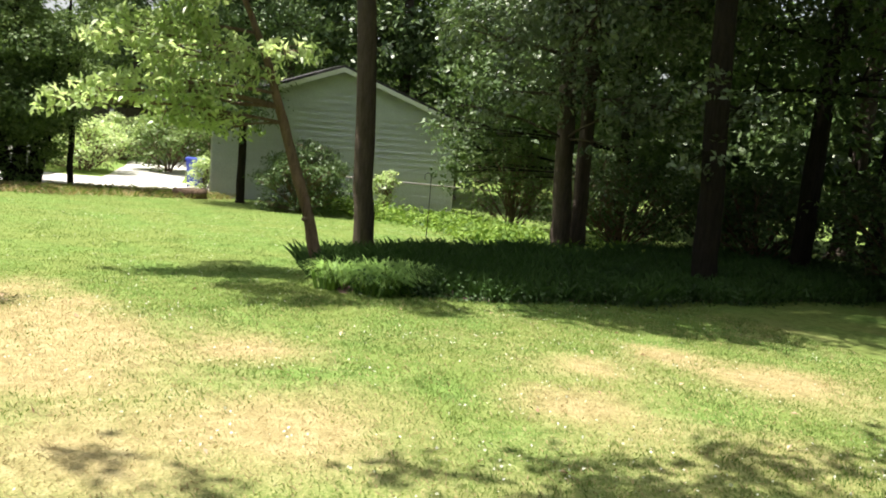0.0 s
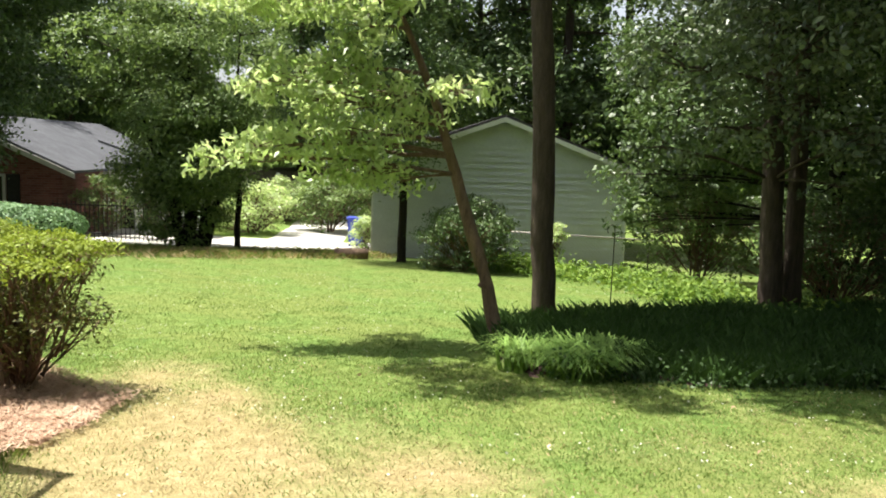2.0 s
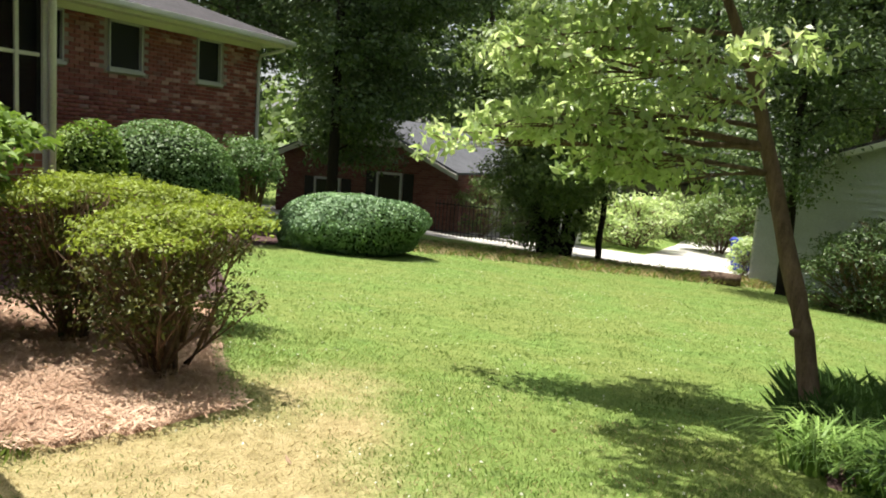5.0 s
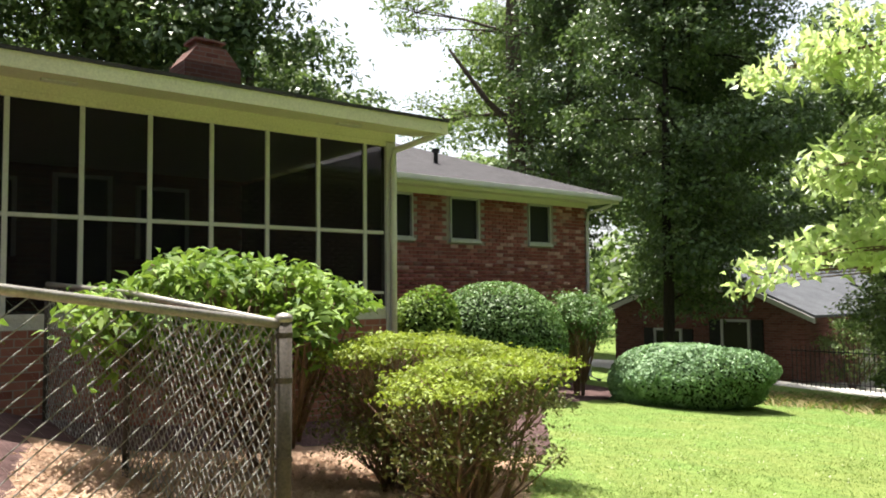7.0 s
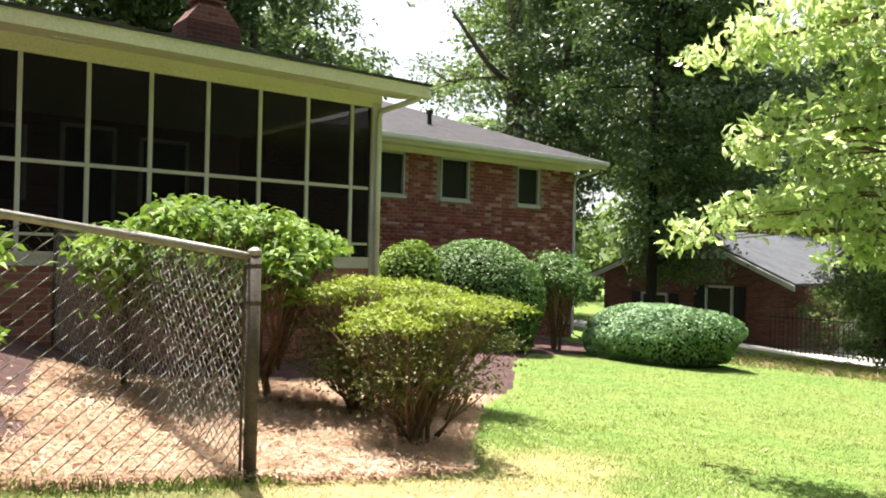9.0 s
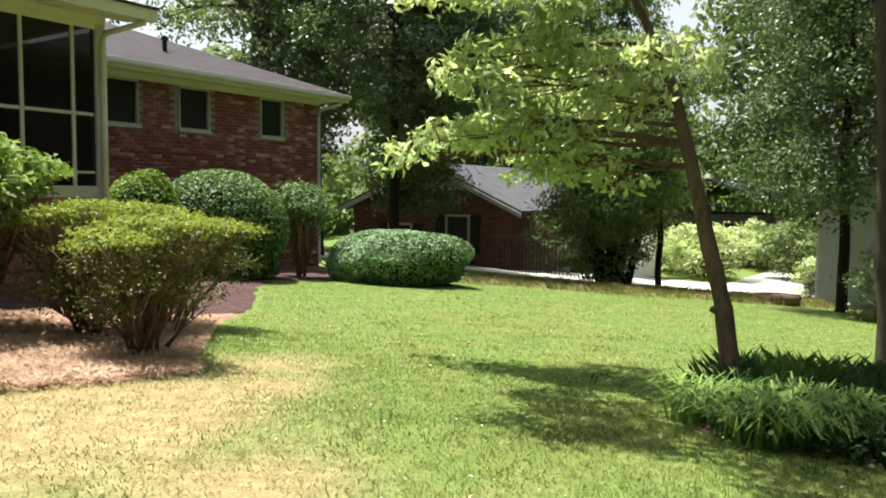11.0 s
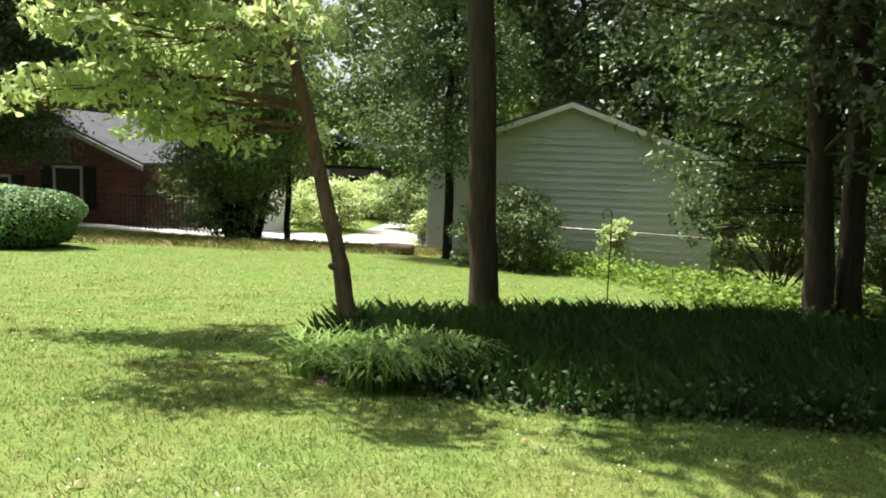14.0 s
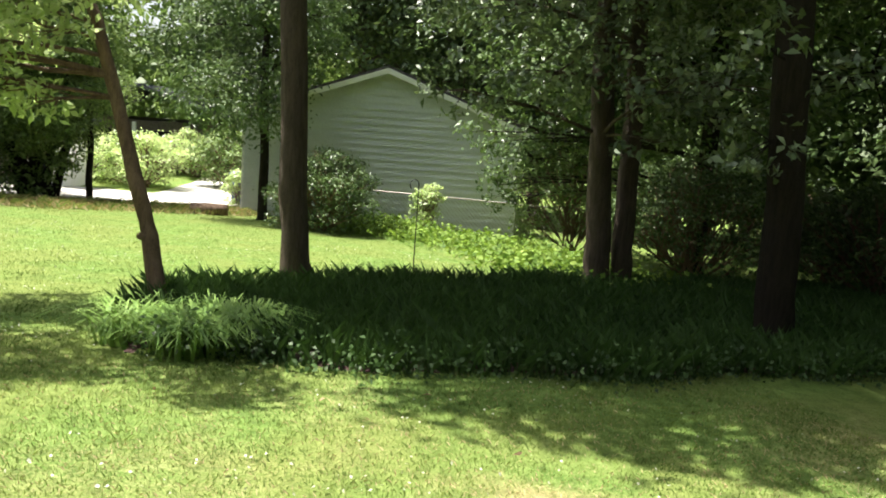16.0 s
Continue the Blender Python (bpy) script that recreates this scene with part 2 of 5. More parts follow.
def bed_mask(x, y):
    """1 inside the planting bed between the fence and the house."""
    edge = -0.08 if x < 0 else (-0.08 - 0.1 * x if x < 1.3 else -0.21 + 0.9 * (x - 1.3))
    edge = min(edge, 5.8)
    return smooth(-0.25, 0.25, y - edge + (0.12 * math.sin(x * 1.7) if x > 0 else 0)) * smooth(11.8, 11.0, x)


# ---- mesh helpers ----
def part(name, bm, material, parent=None, label="", shade=False):
    me = bpy.data.meshes.new(name)
    bm.to_mesh(me)
    bm.free()
    me.materials.append(material)
    if shade:
        me.polygons.foreach_set("use_smooth", [True] * len(me.polygons))
    ob = new(name, me)
    if parent is not None:
        ob.parent = parent
    if label:
        tagged(ob, label)
    return ob


def raw(name, verts, faces, material, parent=None, label=""):
    me = bpy.data.meshes.new(name)
    verts, faces = np.asarray(verts, np.float32), np.asarray(faces, np.int32)
    k = faces.shape[1]
    me.vertices.add(len(verts))
    me.vertices.foreach_set("co", verts.ravel())
    me.loops.add(faces.size)
    me.loops.foreach_set("vertex_index", faces.ravel())
    me.polygons.add(len(faces))
    me.polygons.foreach_set("loop_start", np.arange(0, faces.size, k, dtype=np.int32))
    me.update(calc_edges=True)
    me.materials.append(material)
    ob = new(name, me)
    if parent is not None:
        ob.parent = parent
    if label:
        tagged(ob, label)
    return ob


def empty(name, m, label, category, group="", kind=""):
    ob = new(name)
    ob.matrix_world = m
    return tagged(ob, label, category, group, kind)


def box(bm, x0, x1, y0, y1, z0, z1, bevel=0.0):
    c = Matrix.Translation(((x0 + x1) / 2, (y0 + y1) / 2, (z0 + z1) / 2)) @ Matrix.Diagonal((x1 - x0, y1 - y0, z1 - z0, 1))
    vs = bmesh.ops.create_cube(bm, size=1, matrix=c)["verts"]
    if bevel:
        es = list({e for v in vs for e in v.link_edges})
        bmesh.ops.bevel(bm, geom=es, offset=bevel, segments=2, affect="EDGES")
    return bm


def prism(bm, pts, y0, y1):
    """A solid from an outline in x and z, between two values of y."""
    a = [bm.verts.new((x, y0, z)) for x, z in pts]
    b = [bm.verts.new((x, y1, z)) for x, z in pts]
    bm.faces.new(a)
    bm.faces.new(b[::-1])
    for i in range(len(pts)):
        j = (i + 1) % len(pts)
        bm.faces.new((a[j], a[i], b[i], b[j]))
    bmesh.ops.recalc_face_normals(bm, faces=bm.faces)
    return bm


def tube(bm, pts, radii, sides=8, wobble=0.0, rng=None):
    """A tapered tube along a line of points."""
    rings = []
    pts = [Vector(p) for p in pts]
    for i, p in enumerate(pts):
        d = (pts[min(i + 1, len(pts) - 1)] - pts[max(i - 1, 0)]).normalized()
        a = d.orthogonal().normalized() if abs(d.z) < 0.95 else Vector((1, 0, 0)).cross(d).normalized()
        if abs(d.z) >= 0.95:
            a = (Vector((1, 0, 0)) - d * d.x).normalized()
        b = d.cross(a)
        r = radii[i]
        ring = []
        for k in range(sides):
            an = 2 * math.pi * k / sides
            rr = r * (1 + (rng.uniform(-wobble, wobble) if rng else 0))
            ring.append(bm.verts.new(p + (a * math.cos(an) + b * math.sin(an)) * rr))
        rings.append(ring)
    for r0, r1 in zip(rings, rings[1:]):
        for k in range(sides):
            bm.faces.new((r0[k], r0[(k + 1) % sides], r1[(k + 1) % sides], r1[k]))
    bm.faces.new(rings[0][::-1])
    bm.faces.new(rings[-1])
    return bm


def leaf_mesh(name, centers, outs, length, width, material, parent, rng, droop=0.2, label="", tilt=0.55):
    """Many small leaves, each a folded four-cornered blade, about the given points and facing roughly outs."""
    n = len(centers)
    c = np.asarray(centers, float)
    o = np.asarray(outs, float) + rng.normal(0, tilt, (n, 3))
    o /= np.linalg.norm(o, axis=1)[:, None] + 1e-9
    d = rng.normal(0, 1, (n, 3))
    d[:, 2] -= droop
    d -= o * (d * o).sum(1)[:, None]
    d /= np.linalg.norm(d, axis=1)[:, None] + 1e-9
    s = np.cross(o, d)
    L = length * rng.uniform(0.6, 1.3, (n, 1))
    W = width * rng.uniform(0.6, 1.3, (n, 1))
    bend = o * L * 0.12
    v = np.stack([c - d * L / 2, c + s * W / 2 + bend, c + d * L / 2 - bend, c - s * W / 2 + bend], 1).reshape(-1, 3)
    return raw(name, v, np.arange(4 * n).reshape(-1, 4), material, parent, label)


def nrng(seed):
    return np.random.default_rng(seed)


def sphere_pts(rng, n, squash=0.0):
    """Points in a ball, gathered towards its skin."""
    d = rng.normal(0, 1, (n, 3))
    d /= np.linalg.norm(d, axis=1)[:, None]
    return d, d * (rng.uniform(0.25, 1, (n, 1)) ** 0.45)


# ---- ground ----
def lawn_mat():
    m, nt, b = mat("lawn", 0.95, 0.15)
    v = coords(nt)
    dry = noise_tex(nt, v, 0.55, 4, 0.6, 0.6)
    fine, grain = noise_tex(nt, v, 9, 6), noise_tex(nt, v, 55, 4)
    att = nt.nodes.new("ShaderNodeAttribute")
    att.attribute_name = "dry"
    add = nt.nodes.new("ShaderNodeMath")
    add.operation = "MULTIPLY_ADD"
    nt.links.new(dry, add.inputs[0])
    add.inputs[1].default_value = 0.75
    nt.links.new(att.outputs["Fac"], add.inputs[2])
    green = ramp(nt, fine, [(0.3, (0.05, 0.115, 0.017)), (0.5, (0.11, 0.215, 0.035)), (0.72, (0.21, 0.325, 0.085))])
    straw = ramp(nt, fine, [(0.25, (0.23, 0.16, 0.075)), (0.55, (0.42, 0.32, 0.17)), (0.8, (0.55, 0.44, 0.27))])
    thr = nt.nodes.new("ShaderNodeMapRange")
    thr.inputs["From Min"].default_value, thr.inputs["From Max"].default_value = 0.62, 0.95
    jit = nt.nodes.new("ShaderNodeMath")
    jit.operation = "MULTIPLY_ADD"
    nt.links.new(grain, jit.inputs[0])
    jit.inputs[1].default_value = 0.35
    nt.links.new(add.outputs[0], jit.inputs[2])
    sub = nt.nodes.new("ShaderNodeMath")
    sub.operation = "SUBTRACT"
    nt.links.new(jit.outputs[0], sub.inputs[0])
    sub.inputs[1].default_value = 0.17
    nt.links.new(sub.outputs[0], thr.inputs["Value"])
    drift = noise_tex(nt, v, 0.9, 3, 0.55, 0.4)
    green = mix(nt, ramp(nt, drift, [(0.38, (0.0, 0.0, 0.0)), (0.62, (1.0, 1.0, 1.0))]), green, ramp(nt, fine, [(0.25, (0.085, 0.13, 0.026)), (0.5, (0.155, 0.215, 0.045)), (0.8, (0.25, 0.29, 0.09))]))
    c = mix(nt, thr.outputs[0], green, straw)
    c = mix(nt, 0.3, c, ramp(nt, grain, [(0.3, (0.04, 0.055, 0.015)), (0.7, (0.33, 0.36, 0.14))]))
    nt.links.new(c, b.inputs["Base Color"])
    bump(nt, b, grain, 0.8, 0.03)
    return m


LAWN = lawn_mat()
DRY_SPOTS = ((0.3, -0.85, 0.75), (0.9, -0.7, 0.7), (1.5, -0.8, 0.5), (-1.6, -2.3, 0.65), (-0.5, -1.0, 0.8), (-2.0, -1.4, 0.7), (0.05, -2.2, 0.5), (0.5, -0.1, 0.7), (-1.1, -4.2, 0.5), (-0.2, -4.7, 0.35), (-0.5, -6.2, 0.5), (0.3, -5.6, 0.35), (2.0, -0.2, 0.45), (-3.2, -1.0, 0.9))


def dryness(x, y):
    d = 0.0
    for a, b, r in DRY_SPOTS:
        d = max(d, math.exp(-((x - a) ** 2 + (y - b) ** 2) / (r * r)))
    return 0.12 + 0.38 * d + 0.165 * smooth(5, -1, x) - 0.1 * smooth(5, 9, x)


def make_ground():
    """One sheet to the horizon, fine near the walk and coarse far off."""
    ax = [-900, -300, -120, -60, -35, -22, -15]
    xs = ax + [-12 + 0.3 * i for i in range(140)] + [31, 33, 36, 40, 46, 55, 70, 100, 160, 300, 900]
    ys = [-900, -300, -120, -60, -40, -30, -24] + [-20 + 0.3 * i for i in range(125)] + [19, 22, 26, 32, 45, 70, 120, 300, 900]
    verts, dry = [], []
    for y in ys:
        for x in xs:
            near = -12 <= x <= 30 and -20 <= y <= 18
            verts.append((x, y, ground_h(x, y) + (0.025 * noise.noise((x * 0.9, y * 0.9, 0)) if near else 0)))
            dry.append(dryness(x, y))
    n = len(xs)
    faces = [(j * n + i, j * n + i + 1, (j + 1) * n + i + 1, (j + 1) * n + i) for j in range(len(ys) - 1) for i in range(n - 1)]
    g = raw("ground", verts, faces, LAWN)
    g.data.polygons.foreach_set("use_smooth", [True] * len(faces))
    g.data.attributes.new("dry", "FLOAT", "POINT").data.foreach_set("value", dry)
    return tagged(g, "sloping lawn of green grass with dry straw patches", "lawn", kind="structure")


make_ground()


def gz(x, y):
    return ground_h(x, y) + 0.025 * noise.noise((x * 0.9, y * 0.9, 0))


def draped(name, inside, x0, x1, y0, y1, step, material, lift, thick, label, category):
    """A thin layer that lies on the ground wherever inside(x, y) holds."""
    bm = bmesh.new()
    vs = {}
    nx, ny = int((x1 - x0) / step), int((y1 - y0) / step)

    def v(i, j):
        if (i, j) not in vs:
            x, y = x0 + i * step, y0 + j * step
            vs[i, j] = bm.verts.new((x, y, gz(x, y) + lift + thick * noise.noise((x * 3, y * 3, 4))))
        return vs[i, j]

    for i in range(nx):
        for j in range(ny):
            if inside(x0 + (i + 0.5) * step, y0 + (j + 0.5) * step):
                bm.faces.new((v(i, j), v(i + 1, j), v(i + 1, j + 1), v(i, j + 1)))
    for w in bm.verts:
        if w.is_boundary and (name not in ("mulch_bed", "dark_mulch_bed") or bed_mask(w.co.x, w.co.y) < 0.85):
            w.co.z -= 0.06
    return tagged(part(name, bm, material, shade=True), label, category, kind="structure")


def in_bed(x, y):
    return bed_mask(x, y) > 0.5 + 0.2 * noise.noise((x * 2.5, y * 2.5, 1))


# dark mulch; its y limit follows the porch's shade, coloured in with it
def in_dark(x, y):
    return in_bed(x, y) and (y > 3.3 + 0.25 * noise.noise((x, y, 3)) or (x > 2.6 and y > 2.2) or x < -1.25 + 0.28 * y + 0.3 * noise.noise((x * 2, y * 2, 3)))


draped("mulch_bed", lambda x, y: in_bed(x, y) and not in_dark(x, y), -9, 12, -0.6, 9.2, 0.08, MULCH, 0.012, 0.012, "pine straw mulch bed on a slope behind the wire fence", "mulch")
draped("dark_mulch_bed", in_dark, -9, 12, -0.6, 9.2, 0.08, DARK_MULCH, 0.016, 0.016, "dark mulch under the shrubs, with the porch's shade put into its colour", "mulch")


def in_drive(x, y):
    w = 0.35 * math.sin(y * 0.9)
    return 19.6 + w < x + 0.12 * y < 26.5 and -1.6 < y < 40 or (26.4 <= x + 0.12 * y < 60 and -0.5 < y < 3)


draped("driveway", in_drive, 12, 60, -2, 40, 0.4, CONCRETE, 0.03, 0.0, "pale sunlit concrete driveway beyond the lawn", "driveway")


# ---- own house ----
PY, HY = 4.54, 9.04
house = empty("brick_house", pose(8, 11, -0.6), "red brick house with cream eaves and a grey hip roof", "house")
house_inv = house.matrix_world.inverted()


def hp(name, bm, material, parent=None, label="", shade=False):
    """A part of the brick house, given in world places."""
    bmesh.ops.transform(bm, matrix=house_inv, verts=bm.verts)
    return part(name, bm, material, parent or house, label, shade)


WINDOWS = ((6.75, 7.47), (8.41, 9.2), (10.65, 11.36))
WZ0, WZ1 = 2.43, 3.31


def grid_wall(bm, x0, x1, y0, y1, z0, z1, holes):
    """A wall in one piece with true openings through it."""
    xs = sorted({x0, x1, *[h[0] for h in holes], *[h[1] for h in holes]})
    zs = sorted({z0, z1, *[h[2] for h in holes], *[h[3] for h in holes]})
    v = {(x, z): bm.verts.new((x, y0, z)) for x in xs for z in zs}
    fs = []
    for a, b in zip(xs, xs[1:]):
        for c, d in zip(zs, zs[1:]):
            if not any(h[0] <= a and h[1] >= b and h[2] <= c and h[3] >= d for h in holes):
                fs.append(bm.faces.new((v[a, c], v[b, c], v[b, d], v[a, d])))
    got = bmesh.ops.extrude_face_region(bm, geom=fs)["geom"]
    bmesh.ops.translate(bm, vec=(0, y1 - y0, 0), verts=[g for g in got if isinstance(g, bmesh.types.BMVert)])
    bmesh.ops.recalc_face_normals(bm, faces=bm.faces)
    return bm


holes = [(a, b, WZ0, WZ1) for a, b in WINDOWS] + [(10.35, 11.2, -0.25, 0.7)]
facade = hp("wall", grid_wall(bmesh.new(), 3.0, 12.62, HY + 0.012, HY + 0.25, -1.0, 3.42, holes), MORTAR)
hp("side_wall", box(bmesh.new(), 12.38, 12.62, HY + 0.25, 17.5, -1.2, 3.42), BRICK_WALL)
hp("side_wall", box(bmesh.new(), -9.0, -8.75, 5.9, 17.5, -0.4, 3.42), BRICK_WALL)
hp("back_wall", box(bmesh.new(), -9.0, 12.62, 17.5, 17.75, -1.2, 3.42), BRICK_WALL)
hp("side_wall", box(bmesh.new(), -8.75, -1.9, 5.9, 6.15, -0.4, 3.2), BRICK_WALL, label="brick wall of the wing beside the porch")


def window_unit(x0, x1, z0, z1, y, parent, name="window", mid=True):
    bm = bmesh.new()
    t = 0.035
    box(bm, x0, x0 + t, y - 0.03, y + 0.09, z0, z1, 0.006)
    box(bm, x1 - t, x1, y - 0.03, y + 0.09, z0, z1, 0.006)
    box(bm, x0 + t, x1 - t, y - 0.03, y + 0.09, z1 - t, z1, 0.006)
    box(bm, x0 + t, x1 - t, y - 0.03, y + 0.09, z0, z0 + t, 0.006)
    w = hp(name, bm, GREY_TRIM, label="white painted window frame")
    pane = part("pane", box(bmesh.new(), x0 + t, x1 - t, y + 0.05, y + 0.06, z0 + t, z1 - t), GLASS, w)
    pane.data.transform(house_inv)
    sill = part("sill", box(bmesh.new(), x0 - 0.03, x1 + 0.03, y - 0.07, y + 0.02, z0 - 0.06, z0, 0.008), GREY_TRIM, w)
    sill.data.transform(house_inv)
    if mid:
        rail = part("meeting_rail", box(bmesh.new(), x0 + t, x1 - t, y + 0.02, y + 0.05, (z0 + z1) / 2 - 0.02, (z0 + z1) / 2 + 0.02), GREY_TRIM, w)
        rail.data.transform(house_inv)
    return w


for a, b in WINDOWS:
    window_unit(a, b, WZ0, WZ1, HY, house, mid=False)
window_unit(10.35, 11.2, -0.25, 0.7, HY, house)
# cream frieze, soffit and gutter
hp("frieze", box(bmesh.new(), 3.9, 12.64, HY - 0.02, HY + 0.012, 3.32, 3.44), CREAM)
hp("soffit", box(bmesh.new(), 3.9, 13.1, HY - 0.52, 17.9, 3.44, 3.47), CREAM)
hp("fascia", box(bmesh.new(), 3.9, 13.12, HY - 0.55, HY - 0.52, 3.40, 3.56), CREAM)
hp("gutter", box(bmesh.new(), 3.9, 13.14, HY - 0.66, HY - 0.55, 3.46, 3.58, 0.025), PALE_GREY, label="pale metal gutter")
bm = bmesh.new()
tube(bm, [(12.9, HY - 0.58, 3.46), (12.88, HY - 0.5, 3.36), (12.6, HY - 0.06, 3.2), (12.56, HY - 0.05, 3.0), (12.56, HY - 0.05, -0.6), (12.7, HY - 0.25, -0.72)], [0.04] * 6, 8)
hp("downspout", bm, PALE_GREY, label="pale metal downspout", shade=True)


def hip_roof(x0, x1, y0, y1, z, rise, inset, thick=0.07):
    bm = bmesh.new()
    ym = (y0 + y1) / 2
    lo = [(x0, y0, z), (x1, y0, z), (x1, y1, z), (x0, y1, z), (x0 + inset, ym, z + rise), (x1 - inset, ym, z + rise)]
    v = [bm.verts.new(p) for p in lo] + [bm.verts.new((p[0], p[1], p[2] + thick)) for p in lo]
    for f in ((0, 1, 5, 4), (1, 2, 5), (2, 3, 4, 5), (3, 0, 4)):
        bm.faces.new([v[i + 6] for i in f])
        bm.faces.new([v[i] for i in reversed(f)])
    for i in range(4):
        j = (i + 1) % 4
        bm.faces.new((v[i], v[j], v[j + 6], v[i + 6]))
    bmesh.ops.recalc_face_normals(bm, faces=bm.faces)
    return bm


hp("roof", hip_roof(-9.5, 13.16, HY - 0.62, 17.9, 3.5, 1.75, 4.2), SHINGLE, label="weathered grey asphalt shingle roof")
bm = bmesh.new()
tube(bm, [(8.9, 10.1, 4.0), (8.9, 10.1, 4.42)], [0.05, 0.05], 10)
tube(bm, [(8.9, 10.1, 4.42), (8.9, 10.1, 4.5)], [0.09, 0.08], 10)
hp("roof_vent", bm, BLACK_IRON)
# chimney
chim = hp("chimney", box(bmesh.new(), 2.65, 3.55, 8.3, 9.0, 3.4, 4.92, 0.01), BRICK_CHIMNEY)
cap = bmesh.new()
prism(cap, [(2.65, 4.92), (3.55, 4.92), (3.32, 5.2), (2.86, 5.2)], 8.35, 8.95)
box(cap, 2.9, 3.28, 8.48, 8.82, 5.2, 5.3)
box(cap, 2.84, 3.34, 8.42, 8.88, 5.3, 5.34)
c = part("cap", cap, BRICK_DARKENED, chim)
c.data.transform(house_inv)

# ---- screened porch ----
porch = empty("screened_porch", pose(1.6, PY, 0.1), "cream framed porch with dark insect screens on a brick base", "porch")
porch_inv = porch.matrix_world.inverted()


def pp(name, bm, material, parent=None, label="", shade=False):
    bmesh.ops.transform(bm, matrix=porch_inv, verts=bm.verts)
    return part(name, bm, material, parent or porch, label, shade)


PX0, PX1, PZ0, PZ1, PMID, PBOT = -0.68, 3.86, 1.05, 3.13, 2.08, 1.36
pp("base_wall", box(bmesh.new(), PX0, PX1, PY + 0.02, PY + 0.22, -0.6, PZ0), BRICK_WALL)
pp("base_wall", box(bmesh.new(), PX0, PX0 + 0.2, PY + 0.22, 9.0, -0.4, PZ0), BRICK_WALL)
pp("base_wall", box(bmesh.new(), PX1 - 0.2, PX1, PY + 0.22, 9.0, -0.6, PZ0), BRICK_WALL)
pp("floor_slab", box(bmesh.new(), PX0, PX1, PY + 0.03, 9.0, PZ0, PZ0 + 0.1), PALE_GREY)
pp("back_wall", box(bmesh.new(), PX0 - 0.3, PX1 - 0.1, 8.8, 9.0, PZ0 + 0.1, 3.4), BRICK_WALL)
pp("corner_post", box(bmesh.new(), PX0, PX0 + 0.11, PY, PY + 0.11, PZ0, PZ1 + 0.05, 0.006), WHITE)
pp("corner_post", box(bmesh.new(), PX1 - 0.14, PX1, PY, PY + 0.12, 0.1, PZ1 + 0.05, 0.006), PALE_GREY)
MULL = [-0.35 + 0.63 * i for i in range(7)]
for x in MULL:
    pp("mullion", box(bmesh.new(), x - 0.022, x + 0.022, PY + 0.02, PY + 0.07, PZ0 + 0.1, PZ1, 0.004), PALE_GREY)
pp("top_rail", box(bmesh.new(), PX0 + 0.11, PX1 - 0.14, PY + 0.01, PY + 0.08, PZ1, PZ1 + 0.06), CREAM)
pp("bottom_rail", box(bmesh.new(), PX0 + 0.11, PX1 - 0.14, PY + 0.015, PY + 0.075, PZ0 + 0.1, PZ0 + 0.14), PALE_GREY)
ed = [PX0 + 0.11, *MULL, PX1 - 0.14]
for a, b in zip(ed, ed[1:]):
    pp("cross_rail", box(bmesh.new(), a + 0.022, b - 0.022, PY + 0.025, PY + 0.065, PMID - 0.02, PMID + 0.02, 0.003), PALE_GREY)
    pp("cross_rail", box(bmesh.new(), a + 0.022, b - 0.022, PY + 0.025, PY + 0.065, PBOT - 0.015, PBOT + 0.015, 0.003), PALE_GREY)


def screen_mat():
    """Dark woven screen: mostly see-through from its weave, dark threads."""
    m, nt, b = mat("insect_screen", 0.9, 0.1)
    b.inputs["Base Color"].default_value = (0.012, 0.012, 0.012, 1)
    tr = nt.nodes.new("ShaderNodeBsdfTransparent")
    s = nt.nodes.new("ShaderNodeMixShader")
    s.inputs[0].default_value = 0.55
    nt.links.new(tr.outputs[0], s.inputs[1])
    nt.links.new(b.outputs[0], s.inputs[2])
    nt.links.new(s.outputs[0], nt.nodes["Material Output"].inputs[0])
    return m


SCREEN = screen_mat()
for a, b in zip(ed, ed[1:]):
    pp("screen", box(bmesh.new(), a, b, PY + 0.044, PY + 0.046, PZ0 + 0.14, PZ1), SCREEN)
# the side towards the wing
for i, y in enumerate((5.3, 6.1, 6.9, 7.7)):
    pp("mullion", box(bmesh.new(), PX0 + 0.03, PX0 + 0.08, y - 0.022, y + 0.022, PZ0 + 0.1, PZ1), PALE_GREY)
pp("cross_rail", box(bmesh.new(), PX0 + 0.035, PX0 + 0.075, PY + 0.11, 8.8, PMID - 0.02, PMID + 0.02), PALE_GREY)
pp("screen", box(bmesh.new(), PX0 + 0.054, PX0 + 0.056, PY + 0.11, 8.8, PZ0 + 0.1, PZ1), SCREEN)
pp("screen", box(bmesh.new(), PX1 - 0.06, PX1 - 0.058, PY + 0.12, 8.8, PZ0 + 0.1, PZ1), SCREEN)
# gable infill, soffit, roof
SL = 0.2
g = bmesh.new()
vs = [(PX0 + 0.02, PY + 0.05, PZ1), (PX0 + 0.02, 8.95, PZ1), (PX0 + 0.02, 8.95, PZ1 + 0.2 + SL * 4.4), (PX0 + 0.02, PY + 0.05, PZ1 + 0.16)]
a = [g.verts.new(v) for v in vs]
b = [g.verts.new((v[0] + 0.06, v[1], v[2])) for v in vs]
g.faces.new(a), g.faces.new(b[::-1])
for i in range(4):
    g.faces.new((a[i], a[(i + 1) % 4], b[(i + 1) % 4], b[i]))
bmesh.ops.recalc_face_normals(g, faces=g.faces)
pp("gable_panel", g, WHITE, label="white painted side gable panel")
pp("beam", box(bmesh.new(), PX0, PX1, PY - 0.0, PY + 0.1, PZ1 + 0.06, PZ1 + 0.3), CREAM)
EY = PY - 0.62


